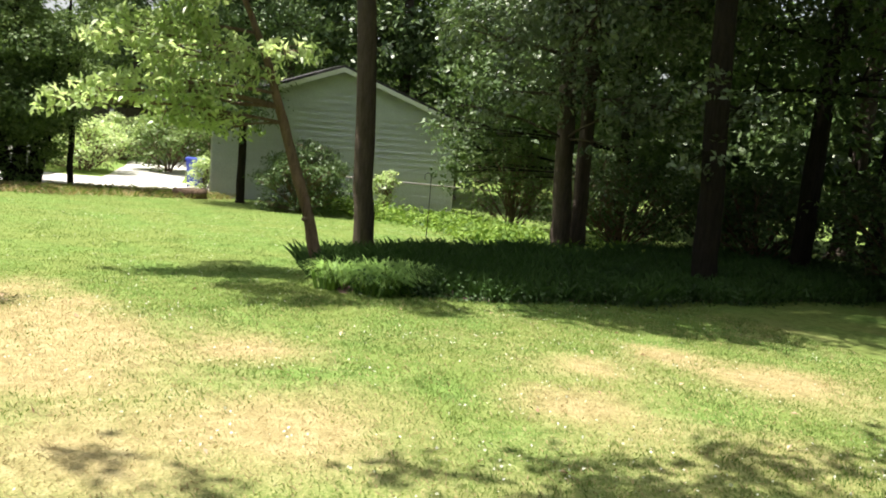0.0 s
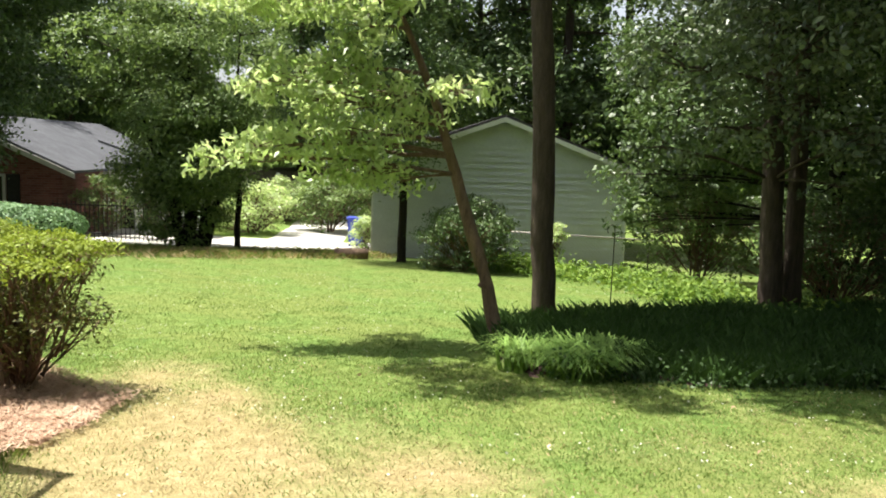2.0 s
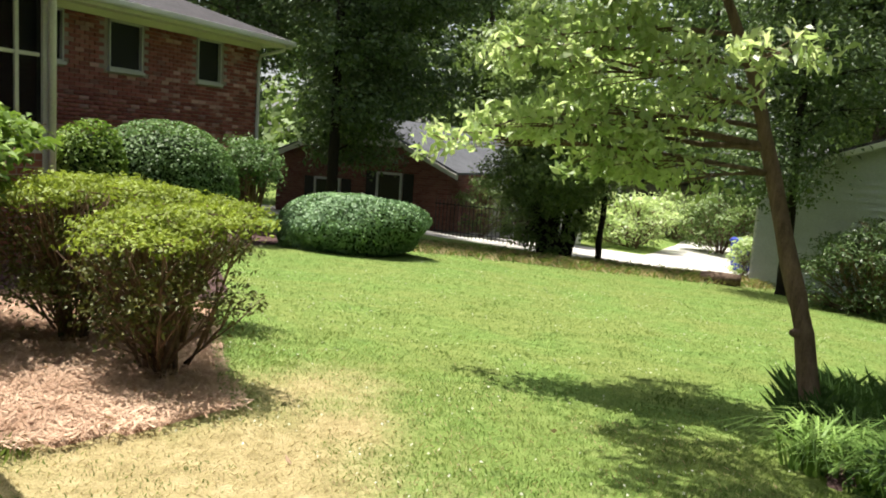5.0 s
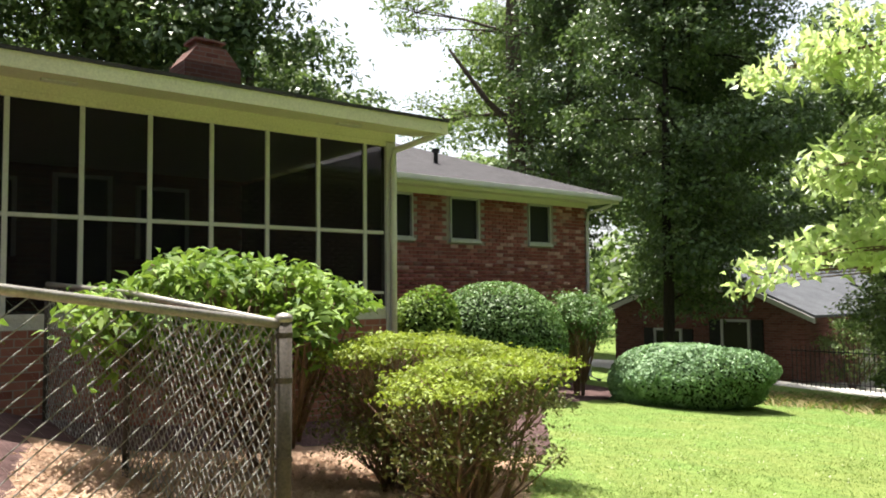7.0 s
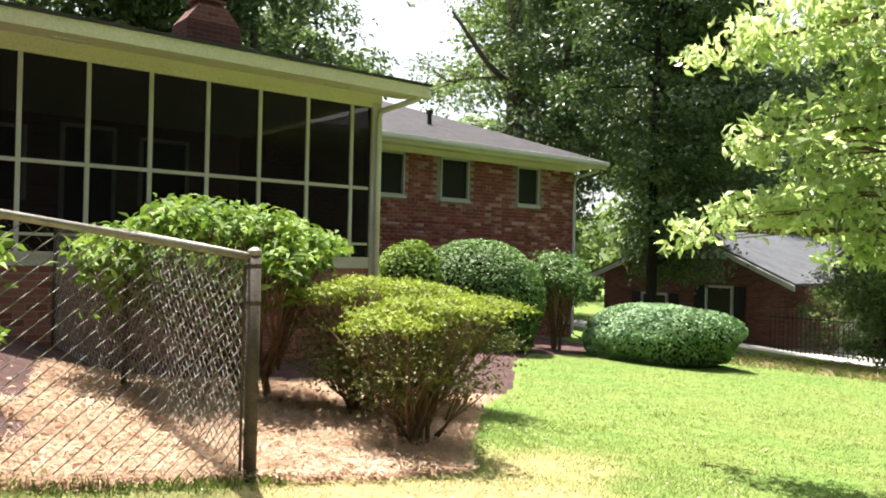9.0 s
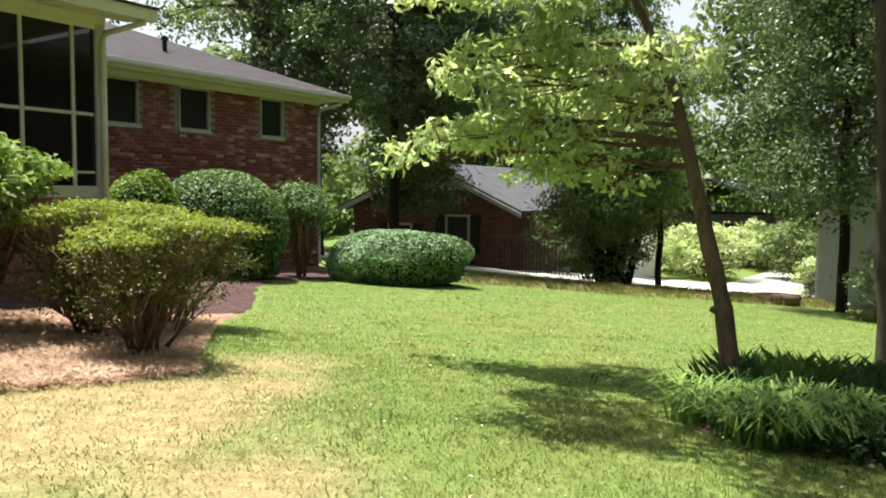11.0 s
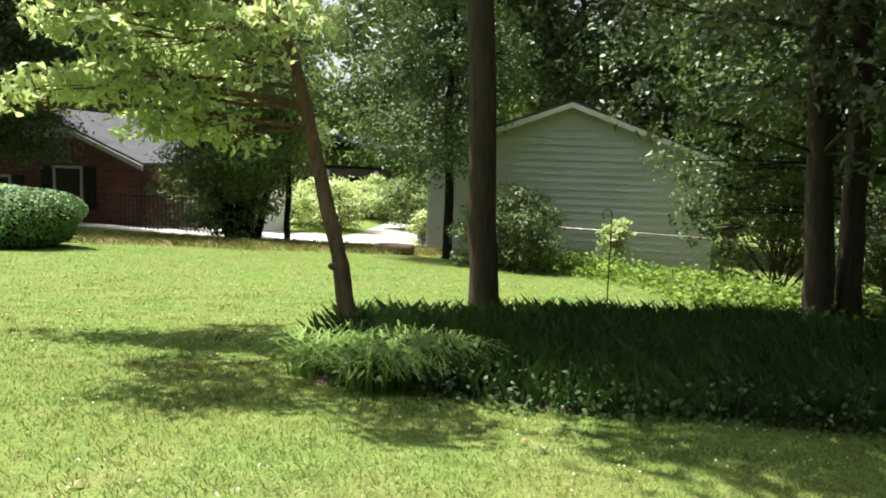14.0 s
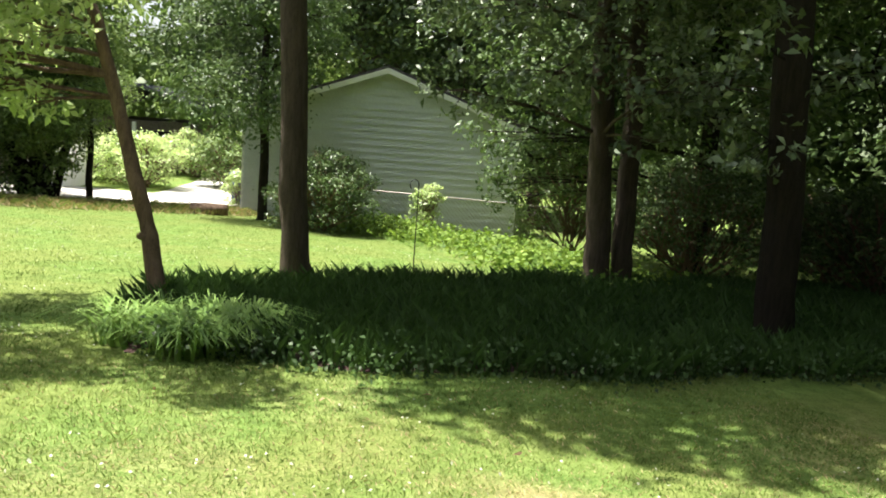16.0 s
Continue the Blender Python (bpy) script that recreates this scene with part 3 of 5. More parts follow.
def sloped(x0, x1, y0, y1, z0, slope, thick):
    bm = bmesh.new()
    prof = [(y0, z0), (y1, z0 + slope * (y1 - y0)), (y1, z0 + slope * (y1 - y0) + thick), (y0, z0 + thick)]
    a = [bm.verts.new((x0, y, z)) for y, z in prof]
    b = [bm.verts.new((x1, y, z)) for y, z in prof]
    bm.faces.new(a), bm.faces.new(b[::-1])
    for i in range(4):
        bm.faces.new((a[i], a[(i + 1) % 4], b[(i + 1) % 4], b[i]))
    bmesh.ops.recalc_face_normals(bm, faces=bm.faces)
    return bm


pp("ceiling_panel", box(bmesh.new(), PX0 + 0.1, PX1 - 0.02, PY + 0.1, 8.95, 3.2, 3.24), PALE_GREY)
pp("soffit", sloped(PX0 - 0.35, PX1 + 0.3, EY, PY + 0.02, 3.22, 0.12, 0.02), CREAM)
pp("roof", sloped(PX0 - 0.4, PX1 + 0.32, EY - 0.04, 10.5, 3.36, SL, 0.035), SHINGLE, label="dark grey shingle porch roof")
pp("fascia", box(bmesh.new(), PX0 - 0.38, PX1 + 0.3, EY - 0.025, EY, 3.22, 3.36), CREAM)
pp("rake_board", sloped(PX0 - 0.38, PX0 - 0.35, EY, 9.0, 3.22, SL, 0.13), PALE_GREY)
for x in (0.0, 3.0):
    pp("soffit_vent", box(bmesh.new(), x - 0.15, x + 0.15, PY - 0.34, PY - 0.26, 3.235, 3.252), PALE_GREY)
bm = bmesh.new()
tube(bm, [(PX1 + 0.2, EY, 3.3), (PX1 + 0.16, EY + 0.05, 3.2), (PX1 - 0.06, PY - 0.06, 3.08), (PX1 - 0.07, PY - 0.045, 2.95), (PX1 - 0.07, PY - 0.045, 0.0)], [0.04] * 5, 8)
pp("downspout", bm, PALE_GREY, shade=True)
# doors and windows of the house seen dimly within the porch
for x0, x1, z0, z1 in ((-0.2, 0.5, 1.9, 3.0), (0.95, 1.75, 1.15, 3.1), (2.1, 2.9, 1.9, 3.0)):
    f = bmesh.new()
    box(f, x0, x0 + 0.06, 8.74, 8.8, z0, z1)
    box(f, x1 - 0.06, x1, 8.74, 8.8, z0, z1)
    box(f, x0 + 0.06, x1 - 0.06, 8.74, 8.8, z1 - 0.06, z1)
    fr = pp("door_frame" if z0 < 1.5 else "window_frame", f, WHITE)
    p = part("pane", box(bmesh.new(), x0 + 0.06, x1 - 0.06, 8.76, 8.78, z0, z1 - 0.06), GLASS, fr)
    p.data.transform(porch_inv)


# ---- chain-link fence ----
fence = empty("chain_link_fence", pose(0, 0, 0), "weathered chain-link fence with round steel posts", "fence")
FH = 1.22


def fz(x, y):
    return gz(x, y) + 0.02


def fence_run(owner, p0, p1, n, gauge=0.0021, cell=0.085, height=FH, mid=True):
    """Top rail, posts and a woven diamond mesh from p0 to p1."""
    a, b = Vector(p0), Vector(p1)
    L = (b - a).length
    d = (b - a) / L
    at = lambda s: a + d * s
    bm = bmesh.new()
    k = max(2, n + 1)
    pts = [(*at(L * i / (k - 1)), fz(*at(L * i / (k - 1))) + height - 0.03) for i in range(k)]
    tube(bm, pts, [0.021] * k, 10)
    part("top_rail", bm, GALV, owner, shade=True)
    for i in range(1, k):
        bm = bmesh.new()
        x, y = at(L * i / (k - 1))
        tube(bm, [(x, y, fz(x, y) - 0.1), (x, y, fz(x, y) + height - 0.04)], [0.022, 0.022], 10)
        part("line_post", bm, POST_STEEL, owner, shade=True)
    vs, fs = [], []
    h = height - 0.06
    steps = int(h / (cell / 2))
    count = int(L / cell) + steps // 2 + 1
    for sgn in (1, -1):
        for c in range(-steps // 2, count):
            prev = None
            for j in range(steps + 1):
                s = c * cell + (j * cell / 2 if sgn > 0 else (steps - j) * cell / 2)
                if s < 0 or s > L:
                    prev = None
                    continue
                x, y = at(s)
                off = 0.004 * (1 if (j + c) % 2 else -1) * sgn
                z = fz(x, y) + 0.03 + j * h / steps
                ring = len(vs)
                px, py = -d.y, d.x
                vs += [(x + px * (off + gauge) , y + py * (off + gauge), z), (x + d.x * gauge, y + d.y * gauge, z + gauge), (x + px * (off - gauge), y + py * (off - gauge), z), (x - d.x * gauge, y - d.y * gauge, z - gauge)]
                if prev is not None:
                    fs += [(prev + q, prev + (q + 1) % 4, ring + (q + 1) % 4, ring + q) for q in range(4)]
                prev = ring
    raw("wire_mesh", vs, fs, WIRE, owner, "diamond wire mesh")


fence_run(fence, (0, 0), (-7.5, 0.0), 3)
fence_run(fence, (0, 0.0), (-0.05, 4.3), 2)
bm = bmesh.new()
tube(bm, [(0, 0, gz(0, 0) - 0.15), (0, 0, gz(0, 0) + FH + 0.01)], [0.036, 0.036], 14)
part("corner_post", bm, POST_STEEL, fence, "dark weathered steel corner post", shade=True)
bm = bmesh.new()
bmesh.ops.create_uvsphere(bm, u_segments=14, v_segments=8, radius=0.042, matrix=Matrix.Translation((0, 0, gz(0, 0) + FH + 0.015)) @ Matrix.Diagonal((1, 1, 0.7, 1)))
part("post_cap", bm, GALV, fence, shade=True)
for zz in (0.25, 0.6, 0.95, 1.15):
    bm = bmesh.new()
    tube(bm, [(0, 0, gz(0, 0) + zz), (0, 0, gz(0, 0) + zz + 0.025)], [0.04, 0.04], 14)
    part("tension_band", bm, POST_STEEL, fence)
bm = bmesh.new()
box(bm, -0.062, -0.05, -0.006, 0.006, gz(0, 0) + 0.04, gz(0, 0) + FH - 0.05)
part("tension_bar", bm, POST_STEEL, fence)


# ---- shrubs ----
def dome(name, x, y, rx, ry, z1, leaf, n, length, width, label, seed, lumps=8, rough=1.0, rot=0.0, sink=0.1, power=2.4):
    """A clipped shrub that swells from the ground: a solid heart coloured near-black as inner shade, and a close skin
    of leaves.
    """
    rng = nrng(seed)
    base = gz(x, y)
    h = z1 - base
    ob = empty(name, pose(x, y, base, 0, 0, rot), label, "shrub")
    ld, _ = sphere_pts(rng, lumps)
    ls = rng.uniform(0.03, 0.13, lumps) * rough

    def place(d, k):
        """Sides stand upright, the top rounds over."""
        flat = np.linalg.norm(d[:, :2], axis=1)
        s = np.clip((d[:, 2] + 0.75) / 1.75, 0, 1)
        rad = (1 - np.clip((s - 0.35) / 0.65, 0, 1) ** power) ** (1 / power) * (0.82 + 0.18 * np.clip(s / 0.4, 0, 1))
        u = d[:, :2] / (flat[:, None] + 1e-6)
        kk = k.copy()
        for q, w in zip(ld, ls):
            kk += w * np.clip((d @ q - 0.5) / 0.5, 0, 1) - 2.2 * w / len(ls)
        return np.stack([u[:, 0] * rad * rx * kk, u[:, 1] * rad * ry * kk, (s * h * (0.35 + 0.65 * kk)) + 0.03], 1)

    d, _ = sphere_pts(rng, n)
    c = place(d, 1 - 0.16 * rng.uniform(0, 1, n) ** 2)
    leaf_mesh("leaves", c, d + np.array([0, 0, 0.5]), length, width, leaf, ob, rng, 0.1)
    # solid shell whose dark colour stands for the shade behind the leaves
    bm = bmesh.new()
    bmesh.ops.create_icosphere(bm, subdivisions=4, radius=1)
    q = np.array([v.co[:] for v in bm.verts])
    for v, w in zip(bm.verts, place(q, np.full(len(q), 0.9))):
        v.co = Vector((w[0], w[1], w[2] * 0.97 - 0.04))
    part("shade_heart", bm, CORE, ob, shade=True)
    return ob


def bush(name, x, y, clumps, leaf, n, length, width, label, seed, stems=7, foot=0.12, thin=0.012, lower=0.25, low_leaf=None):
    """A loose shrub: stems fan out of one foot to clumps of leaf; the leaves sit on the clumps' tops, few below."""
    rng, pr = nrng(seed), random.Random(seed)
    base = gz(x, y)
    ob = empty(name, pose(x, y, base), label, "shrub")
    tot = sum(c[3] * c[4] for c in clumps)
    cs, ns, low = [], [], []
    for c in clumps:
        cx, cy, cz, rx, ry, rz = c[:6]
        k = int(n * rx * ry / tot)
        d, _ = sphere_pts(rng, k)
        flip = (d[:, 2] < 0) & (rng.uniform(0, 1, k) > lower)
        d[flip, 2] *= -1
        q = d * (1 - 0.5 * rng.uniform(0, 1, (k, 1)) ** 1.6) * (1 + 0.18 * rng.normal(0, 1, (k, 1)))
        cs.append(q * np.array([rx, ry, rz]) + np.array([cx - x, cy - y, cz - base]))
        ns.append(d * 0.5 + np.array([0, 0, 0.8]))
        low.append(low_leaf is not None and len(c) > 6)
    leaf_mesh("leaves", np.concatenate([c for c, b in zip(cs, low) if not b]), np.concatenate([c for c, b in zip(ns, low) if not b]), length, width, leaf, ob, rng, 0.0)
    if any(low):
        leaf_mesh("lower_leaves", np.concatenate([c for c, b in zip(cs, low) if b]), np.concatenate([c for c, b in zip(ns, low) if b]), length, width, low_leaf, ob, rng, 0.0, "sparse duller lower leaves")
    feet = []
    for i in range(stems):
        an = 6.283 * i / stems + pr.uniform(-0.3, 0.3)
        feet.append(Vector((math.cos(an) * foot * pr.uniform(0.3, 1), math.sin(an) * foot * pr.uniform(0.3, 1), -0.05)))
    tw = bmesh.new()
    for i, c in enumerate(clumps):
        cx, cy, cz, rx, ry, rz = c[:6]
        f = feet[i % stems]
        tip = Vector((cx - x, cy - y, cz - base))
        m = f.lerp(tip, 0.5) + Vector((pr.uniform(-1, 1) * 0.06, pr.uniform(-1, 1) * 0.06, 0.0))
        lp = [f, f.lerp(m, 0.5) + Vector((pr.uniform(-1, 1), pr.uniform(-1, 1), 0)) * 0.03, m, m.lerp(tip, 0.5) + Vector((pr.uniform(-1, 1), pr.uniform(-1, 1), 0)) * 0.03, tip]
        if i < stems:
            part("stem", tube(bmesh.new(), lp, [thin * 1.6, thin * 1.4, thin * 1.1, thin * 0.8, thin * 0.4], 6), TWIG, ob, shade=True)
        else:
            tube(tw, lp[1:], [thin * 0.9, thin * 0.8, thin * 0.6, thin * 0.4], 5)
        for q in range(6):
            s = lp[2 + q % 3]
            e = tip + Vector((pr.uniform(-1, 1) * rx, pr.uniform(-1, 1) * ry, pr.uniform(-0.2, 0.8) * rz)) * 0.85
            tube(tw, [s, s.lerp(e, 0.5) + Vector((pr.uniform(-1, 1), pr.uniform(-1, 1), 0)) * 0.03, e], [thin * 0.6, thin * 0.45, thin * 0.2], 4)
    tagged(part("twig_work", tw, TWIG, ob, shade=True), kind="stuff")
    return ob


def tiers(x, y, r, z0, z1, n, seed, size=0.22, tilt=(0, 0), fall=0.35, flat=1.0):
    """Clumps of a flat-topped bush: a broad uneven table of them, some lower at the rim."""
    pr = random.Random(seed)
    out = []
    for i in range(n):
        an, q = i * 2.4 + pr.uniform(-0.3, 0.3), math.sqrt((i + 0.5) / n)
        px, py = x + math.cos(an) * r * q, y + math.sin(an) * r * q
        top = z1 - (z1 - z0) * (fall * q * q + pr.uniform(0, 0.22) * flat) + tilt[0] * (px - x) + tilt[1] * (py - y)
        s = size * pr.uniform(0.75, 1.25)
        out.append((px, py, top - s * 0.4, s, s, s * pr.uniform(0.45, 0.7) * flat))
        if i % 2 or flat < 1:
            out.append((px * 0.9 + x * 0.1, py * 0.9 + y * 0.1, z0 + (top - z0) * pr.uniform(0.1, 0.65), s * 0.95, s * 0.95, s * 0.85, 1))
    return out


bush("azalea", 1.48, 0.5, tiers(1.5, 0.5, 0.5, 0.12, 0.98, 22, 11, 0.19, (0.05, -0.03), 0.08, 0.6), LEAF_AZALEA, 9500, 0.042, 0.018, "sparse azalea with bare brown stems and yellow-green leaf tops", 1, 9, low_leaf=LEAF_LOWER)
bush("azalea", 1.66, 1.5, tiers(1.78, 1.5, 0.68, 0.08, 1.1, 30, 12, 0.22, (0.0, 0.0), 0.06, 0.55), LEAF_AZALEA, 15000, 0.042, 0.018, "yellow-green azalea with a clipped flat top in the mulch", 2, 9, low_leaf=LEAF_LOWER)
bush("azalea", 2.55, 1.75, tiers(2.75, 1.65, 0.55, 0.25, 0.93, 14, 13, 0.22, (0, 0), 0.06, 0.55), LEAF_AZALEA, 9000, 0.042, 0.018, "spreading yellow-green azalea at the lawn's edge", 14, 7, low_leaf=LEAF_LOWER)
bush("rhododendron", 1.12, 2.25, tiers(0.8, 2.3, 0.95, 0.8, 1.68, 26, 14, 0.3), LEAF_YELLOW, 6500, 0.11, 0.042, "broad-leaved evergreen shrub with light green new growth", 3, 5, 0.15, 0.02, 0.35)
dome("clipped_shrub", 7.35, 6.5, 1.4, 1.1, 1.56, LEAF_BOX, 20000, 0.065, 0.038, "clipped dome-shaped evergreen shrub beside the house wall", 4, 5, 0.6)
bush("clipped_shrub", 9.25, 6.4, tiers(9.25, 6.4, 0.5, 0.35, 1.33, 14, 15, 0.3), LEAF_BOX, 7000, 0.06, 0.035, "smaller clipped round shrub of glossy leaves on bare stems", 5, 5, 0.1, 0.02, 0.6)
dome("hedge_shrub", 4.95, 5.3, 0.75, 0.45, 1.56, LEAF_YELLOW, 6000, 0.08, 0.035, "bright green hedge shrub at the porch corner", 6, 9, 1.4)
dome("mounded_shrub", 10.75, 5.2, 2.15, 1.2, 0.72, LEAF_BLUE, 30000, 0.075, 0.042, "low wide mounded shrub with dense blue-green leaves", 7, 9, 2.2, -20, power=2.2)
bush("leafy_shrub", -1.75, 0.85, tiers(-1.8, 0.75, 0.6, 0.55, 1.75, 20, 16, 0.24), LEAF_YELLOW, 5000, 0.10, 0.04, "bright green leafy shrub behind the fence wire", 8, 5, 0.1, 0.015, 0.5)
dome("barberry_shrub", -1.75, 1.5, 0.85, 0.75, 0.95, LEAF_PURPLE, 9000, 0.035, 0.02, "low dark purple-leaved shrub on the mulch slope", 9, 9, 1.5)


# ---- trees ----
def limb_pts(a, b, sag, pr, n=5, jit=0.06):
    a, b = Vector(a), Vector(b)
    L = (b - a).length
    return [a.lerp(b, i / (n - 1)) + Vector((pr.uniform(-1, 1) * jit * L * 0.3 * (0 < i < n - 1), pr.uniform(-1, 1) * jit * L * 0.3 * (0 < i < n - 1), sag * L * 4 * (i / (n - 1)) * (1 - i / (n - 1)))) for i in range(n)]


def tree(name, base, trunk, radii, clumps, leaf, n, length, width, label, seed, bark, group="", limbs=True, spread=0.16, sides=10, droop=0.4, tilt=0.55):
    """A tree: a tapered trunk, a limb to every clump, and a crown of leaves gathered on twigs within the clumps."""
    rng, pr = nrng(seed), random.Random(seed)
    o = Vector((base[0], base[1], gz(*base[:2]) if len(base) < 3 else base[2]))
    ob = empty(name, Matrix.Translation(o), label, "tree", group)
    tp = [Vector(p) - o for p in trunk]
    tp[0].z -= 0.15
    bm = bmesh.new()
    fine, fr = [], []
    for i in range(len(tp) - 1):
        for k in range(3):
            t = k / 3
            fine.append(tp[i].lerp(tp[i + 1], t) + Vector((pr.uniform(-1, 1), pr.uniform(-1, 1), 0)) * radii[i] * 0.12)
            fr.append(radii[i] * (1 - t) + radii[i + 1] * t)
    fine.append(tp[-1])
    fr.append(radii[-1])
    fr[0] *= 1.35
    tube(bm, fine, fr, sides, 0.07, pr)
    part("trunk", bm, bark, ob, shade=True)
    cs, os_ = [], []
    tw_bm = bmesh.new()
    tot = sum(c[3] * c[4] * c[5] for c in clumps) ** 1.0
    for cx, cy, cz, rx, ry, rz in clumps:
        c = np.array([cx, cy, cz]) - np.array(o)
        share = max(30, int(n * (rx * ry * rz) / tot))
        tw = max(6, share // 14)
        d, q = sphere_pts(rng, tw)
        tips = q * np.array([rx, ry, rz])
        each = share // tw + 1
        ii = np.repeat(np.arange(tw), each)
        sc = spread * max(0.5, min(2.2, (rx + ry) / 2))
        pts = tips[ii] + rng.normal(0, 1, (len(ii), 3)) * np.array([sc, sc, sc * 0.55])
        cs.append(pts + c)
        os_.append(d[ii] * 0.6 + np.array([0, 0, 0.7]))
        if limbs:
            s = Vector(min(fine[len(fine) // 4:], key=lambda p: (p - Vector(c)).length + 0.6 * max(0, p.z - c[2])))
            bm = bmesh.new()
            r0 = max(0.012, min(radii[-1] * 1.2, 0.05 * max(rx, 0.4)))
            lp = limb_pts(s, c, 0.03, pr)
            tube(bm, lp, [r0, r0 * 0.8, r0 * 0.6, r0 * 0.45, r0 * 0.3], 6)
            for t in tips[:: max(1, tw // 7)]:
                e = Vector(c + t * 0.9)
                st = lp[2 + pr.randrange(3)]
                tube(tw_bm, limb_pts(st, e, 0.02, pr, 4), [r0 * 0.4, r0 * 0.3, r0 * 0.2, r0 * 0.1], 5)
            part("limb", bm, bark, ob, shade=True)
    if len(tw_bm.verts):
        tagged(part("twig_work", tw_bm, bark, ob, shade=True), kind="stuff")
    else:
        tw_bm.free()
    leaf_mesh("crown", np.concatenate(cs), np.concatenate(os_), length, width, leaf, ob, rng, droop, tilt=tilt)
    return ob


LX, LY = 4.10, -3.15
LB = gz(LX, LY)


def off(rows):
    """Places given from the leaning tree's foot."""
    return [(a + LX, b + LY, *c) for a, b, *c in rows]


# tiers of flat sprays: the low one reaches far out over the lawn, the rest rise in steps above it
LEAN_CROWN = off([
    (-0.56, 2.86, 1.46, 0.22, 0.26, 0.09), (-0.48, 2.45, 1.58, 0.33, 0.36, 0.12), (-0.3, 2.0, 1.7, 0.38, 0.38, 0.14), (-0.1, 1.6, 1.66, 0.36, 0.38, 0.15),
    (0.02, 1.4, 1.4, 0.28, 0.28, 0.12), (0.2, 1.1, 1.28, 0.22, 0.26, 0.12), (0.15, 1.85, 1.42, 0.3, 0.32, 0.12), (0.35, 1.45, 1.75, 0.35, 0.35, 0.13),
    (-0.25, 2.48, 2.2, 0.3, 0.32, 0.11), (-0.12, 2.1, 2.32, 0.38, 0.38, 0.13), (0.0, 1.65, 2.38, 0.38, 0.38, 0.14), (0.1, 1.25, 2.15, 0.34, 0.34, 0.13),
    (-0.32, 1.9, 2.02, 0.3, 0.3, 0.12), (0.1, 0.98, 1.88, 0.28, 0.28, 0.11), (-0.26, 0.5, 2.18, 0.26, 0.34, 0.11), (0.5, 1.9, 2.15, 0.4, 0.4, 0.15),
    (-0.1, 2.75, 3.0, 0.36, 0.36, 0.13), (-0.05, 2.3, 3.05, 0.44, 0.44, 0.15), (0.1, 1.85, 3.1, 0.44, 0.44, 0.16), (0.2, 1.4, 3.2, 0.42, 0.42, 0.15), (-0.25, 1.5, 2.75, 0.36, 0.36, 0.13),
    (0.3, 1.7, 3.85, 0.4, 0.4, 0.15),
    (-0.9, 2.2, 3.9, 0.5, 0.5, 0.2), (-1.3, 1.5, 4.1, 0.5, 0.5, 0.2), (-1.0, 0.8, 4.2, 0.5, 0.5, 0.2), (-1.5, 2.1, 4.3, 0.5, 0.5, 0.2), (-0.6, 0.3, 4.0, 0.45, 0.45, 0.2), (-1.6, 0.7, 4.4, 0.45, 0.45, 0.2)])
LEAN_CROWN = [(*c[:5], c[5] * 1.7) for c in LEAN_CROWN]
lean_tree = tree("leaning_tree", (LX, LY), off([(0, 0, LB), (0.13, 0.16, 0.23), (0.30, 0.40, 0.95), (0.41, 0.58, 1.57), (0.47, 0.70, 1.98), (0.42, 0.95, 2.6), (0.25, 1.3, 3.3)]), [0.078, 0.072, 0.063, 0.056, 0.05, 0.036, 0.018],
     LEAN_CROWN, LEAF_LIME, 11000, 0.112, 0.043, "slender leaning tree with a bare trunk and sunlit lime-green crown", 21, BARK_RED, spread=0.16, droop=1.0, tilt=1.3)


def tall(name, x, y, r, height, clumps, leaf, n, length, label, seed, bark=BARK_DARK, group="", lean=(0, 0), **kw):
    z = gz(x, y)
    pr = random.Random(seed)
    pts = [(x + lean[0] * t + pr.uniform(-0.05, 0.05) * (t > 0), y + lean[1] * t + pr.uniform(-0.05, 0.05) * (t > 0), z + height * t) for t in (0, 0.08, 0.25, 0.5, 0.75, 1)]
    return tree(name, (x, y), pts, [r, r * 0.92, r * 0.85, r * 0.7, r * 0.5, r * 0.2], clumps, leaf, n, length, length * 0.5, label, seed, bark, group, **kw)


def ring_clumps(x, y, z0, z1, r, n, seed, size=1.6):
    """Clumps set unevenly round a stem between two heights."""
    pr = random.Random(seed)
    out = []
    for i in range(n):
        an, t = pr.uniform(0, 6.28), pr.random()
        rr = r * (1 - 0.5 * abs(2 * t - 0.8)) * pr.uniform(0.35, 1)
        s = size * pr.uniform(0.6, 1.2)
        out.append((x + rr * math.cos(an), y + rr * math.sin(an), z0 + (z1 - z0) * t, s, s, s * 0.6))
    return out


bm = bmesh.new()
at0 = Vector((LX, LY, LB))
tube(bm, [Vector(p) - at0 for p in off([(0.41, 0.56, 1.55), (0.36, 0.8, 1.56), (0.28, 1.05, 1.55), (0.2, 1.4, 1.6)])], [0.03, 0.026, 0.022, 0.01], 8)
part("branch", bm, BARK_RED, lean_tree, shade=True)
bm = bmesh.new()
bmesh.ops.create_icosphere(bm, subdivisions=2, radius=0.045, matrix=Matrix.Translation(Vector((0.10, 0.21, 0.23 - LB))) @ Matrix.Diagonal((1, 1.2, 0.8, 1)))
part("knot", bm, BARK_RED, lean_tree, shade=True)
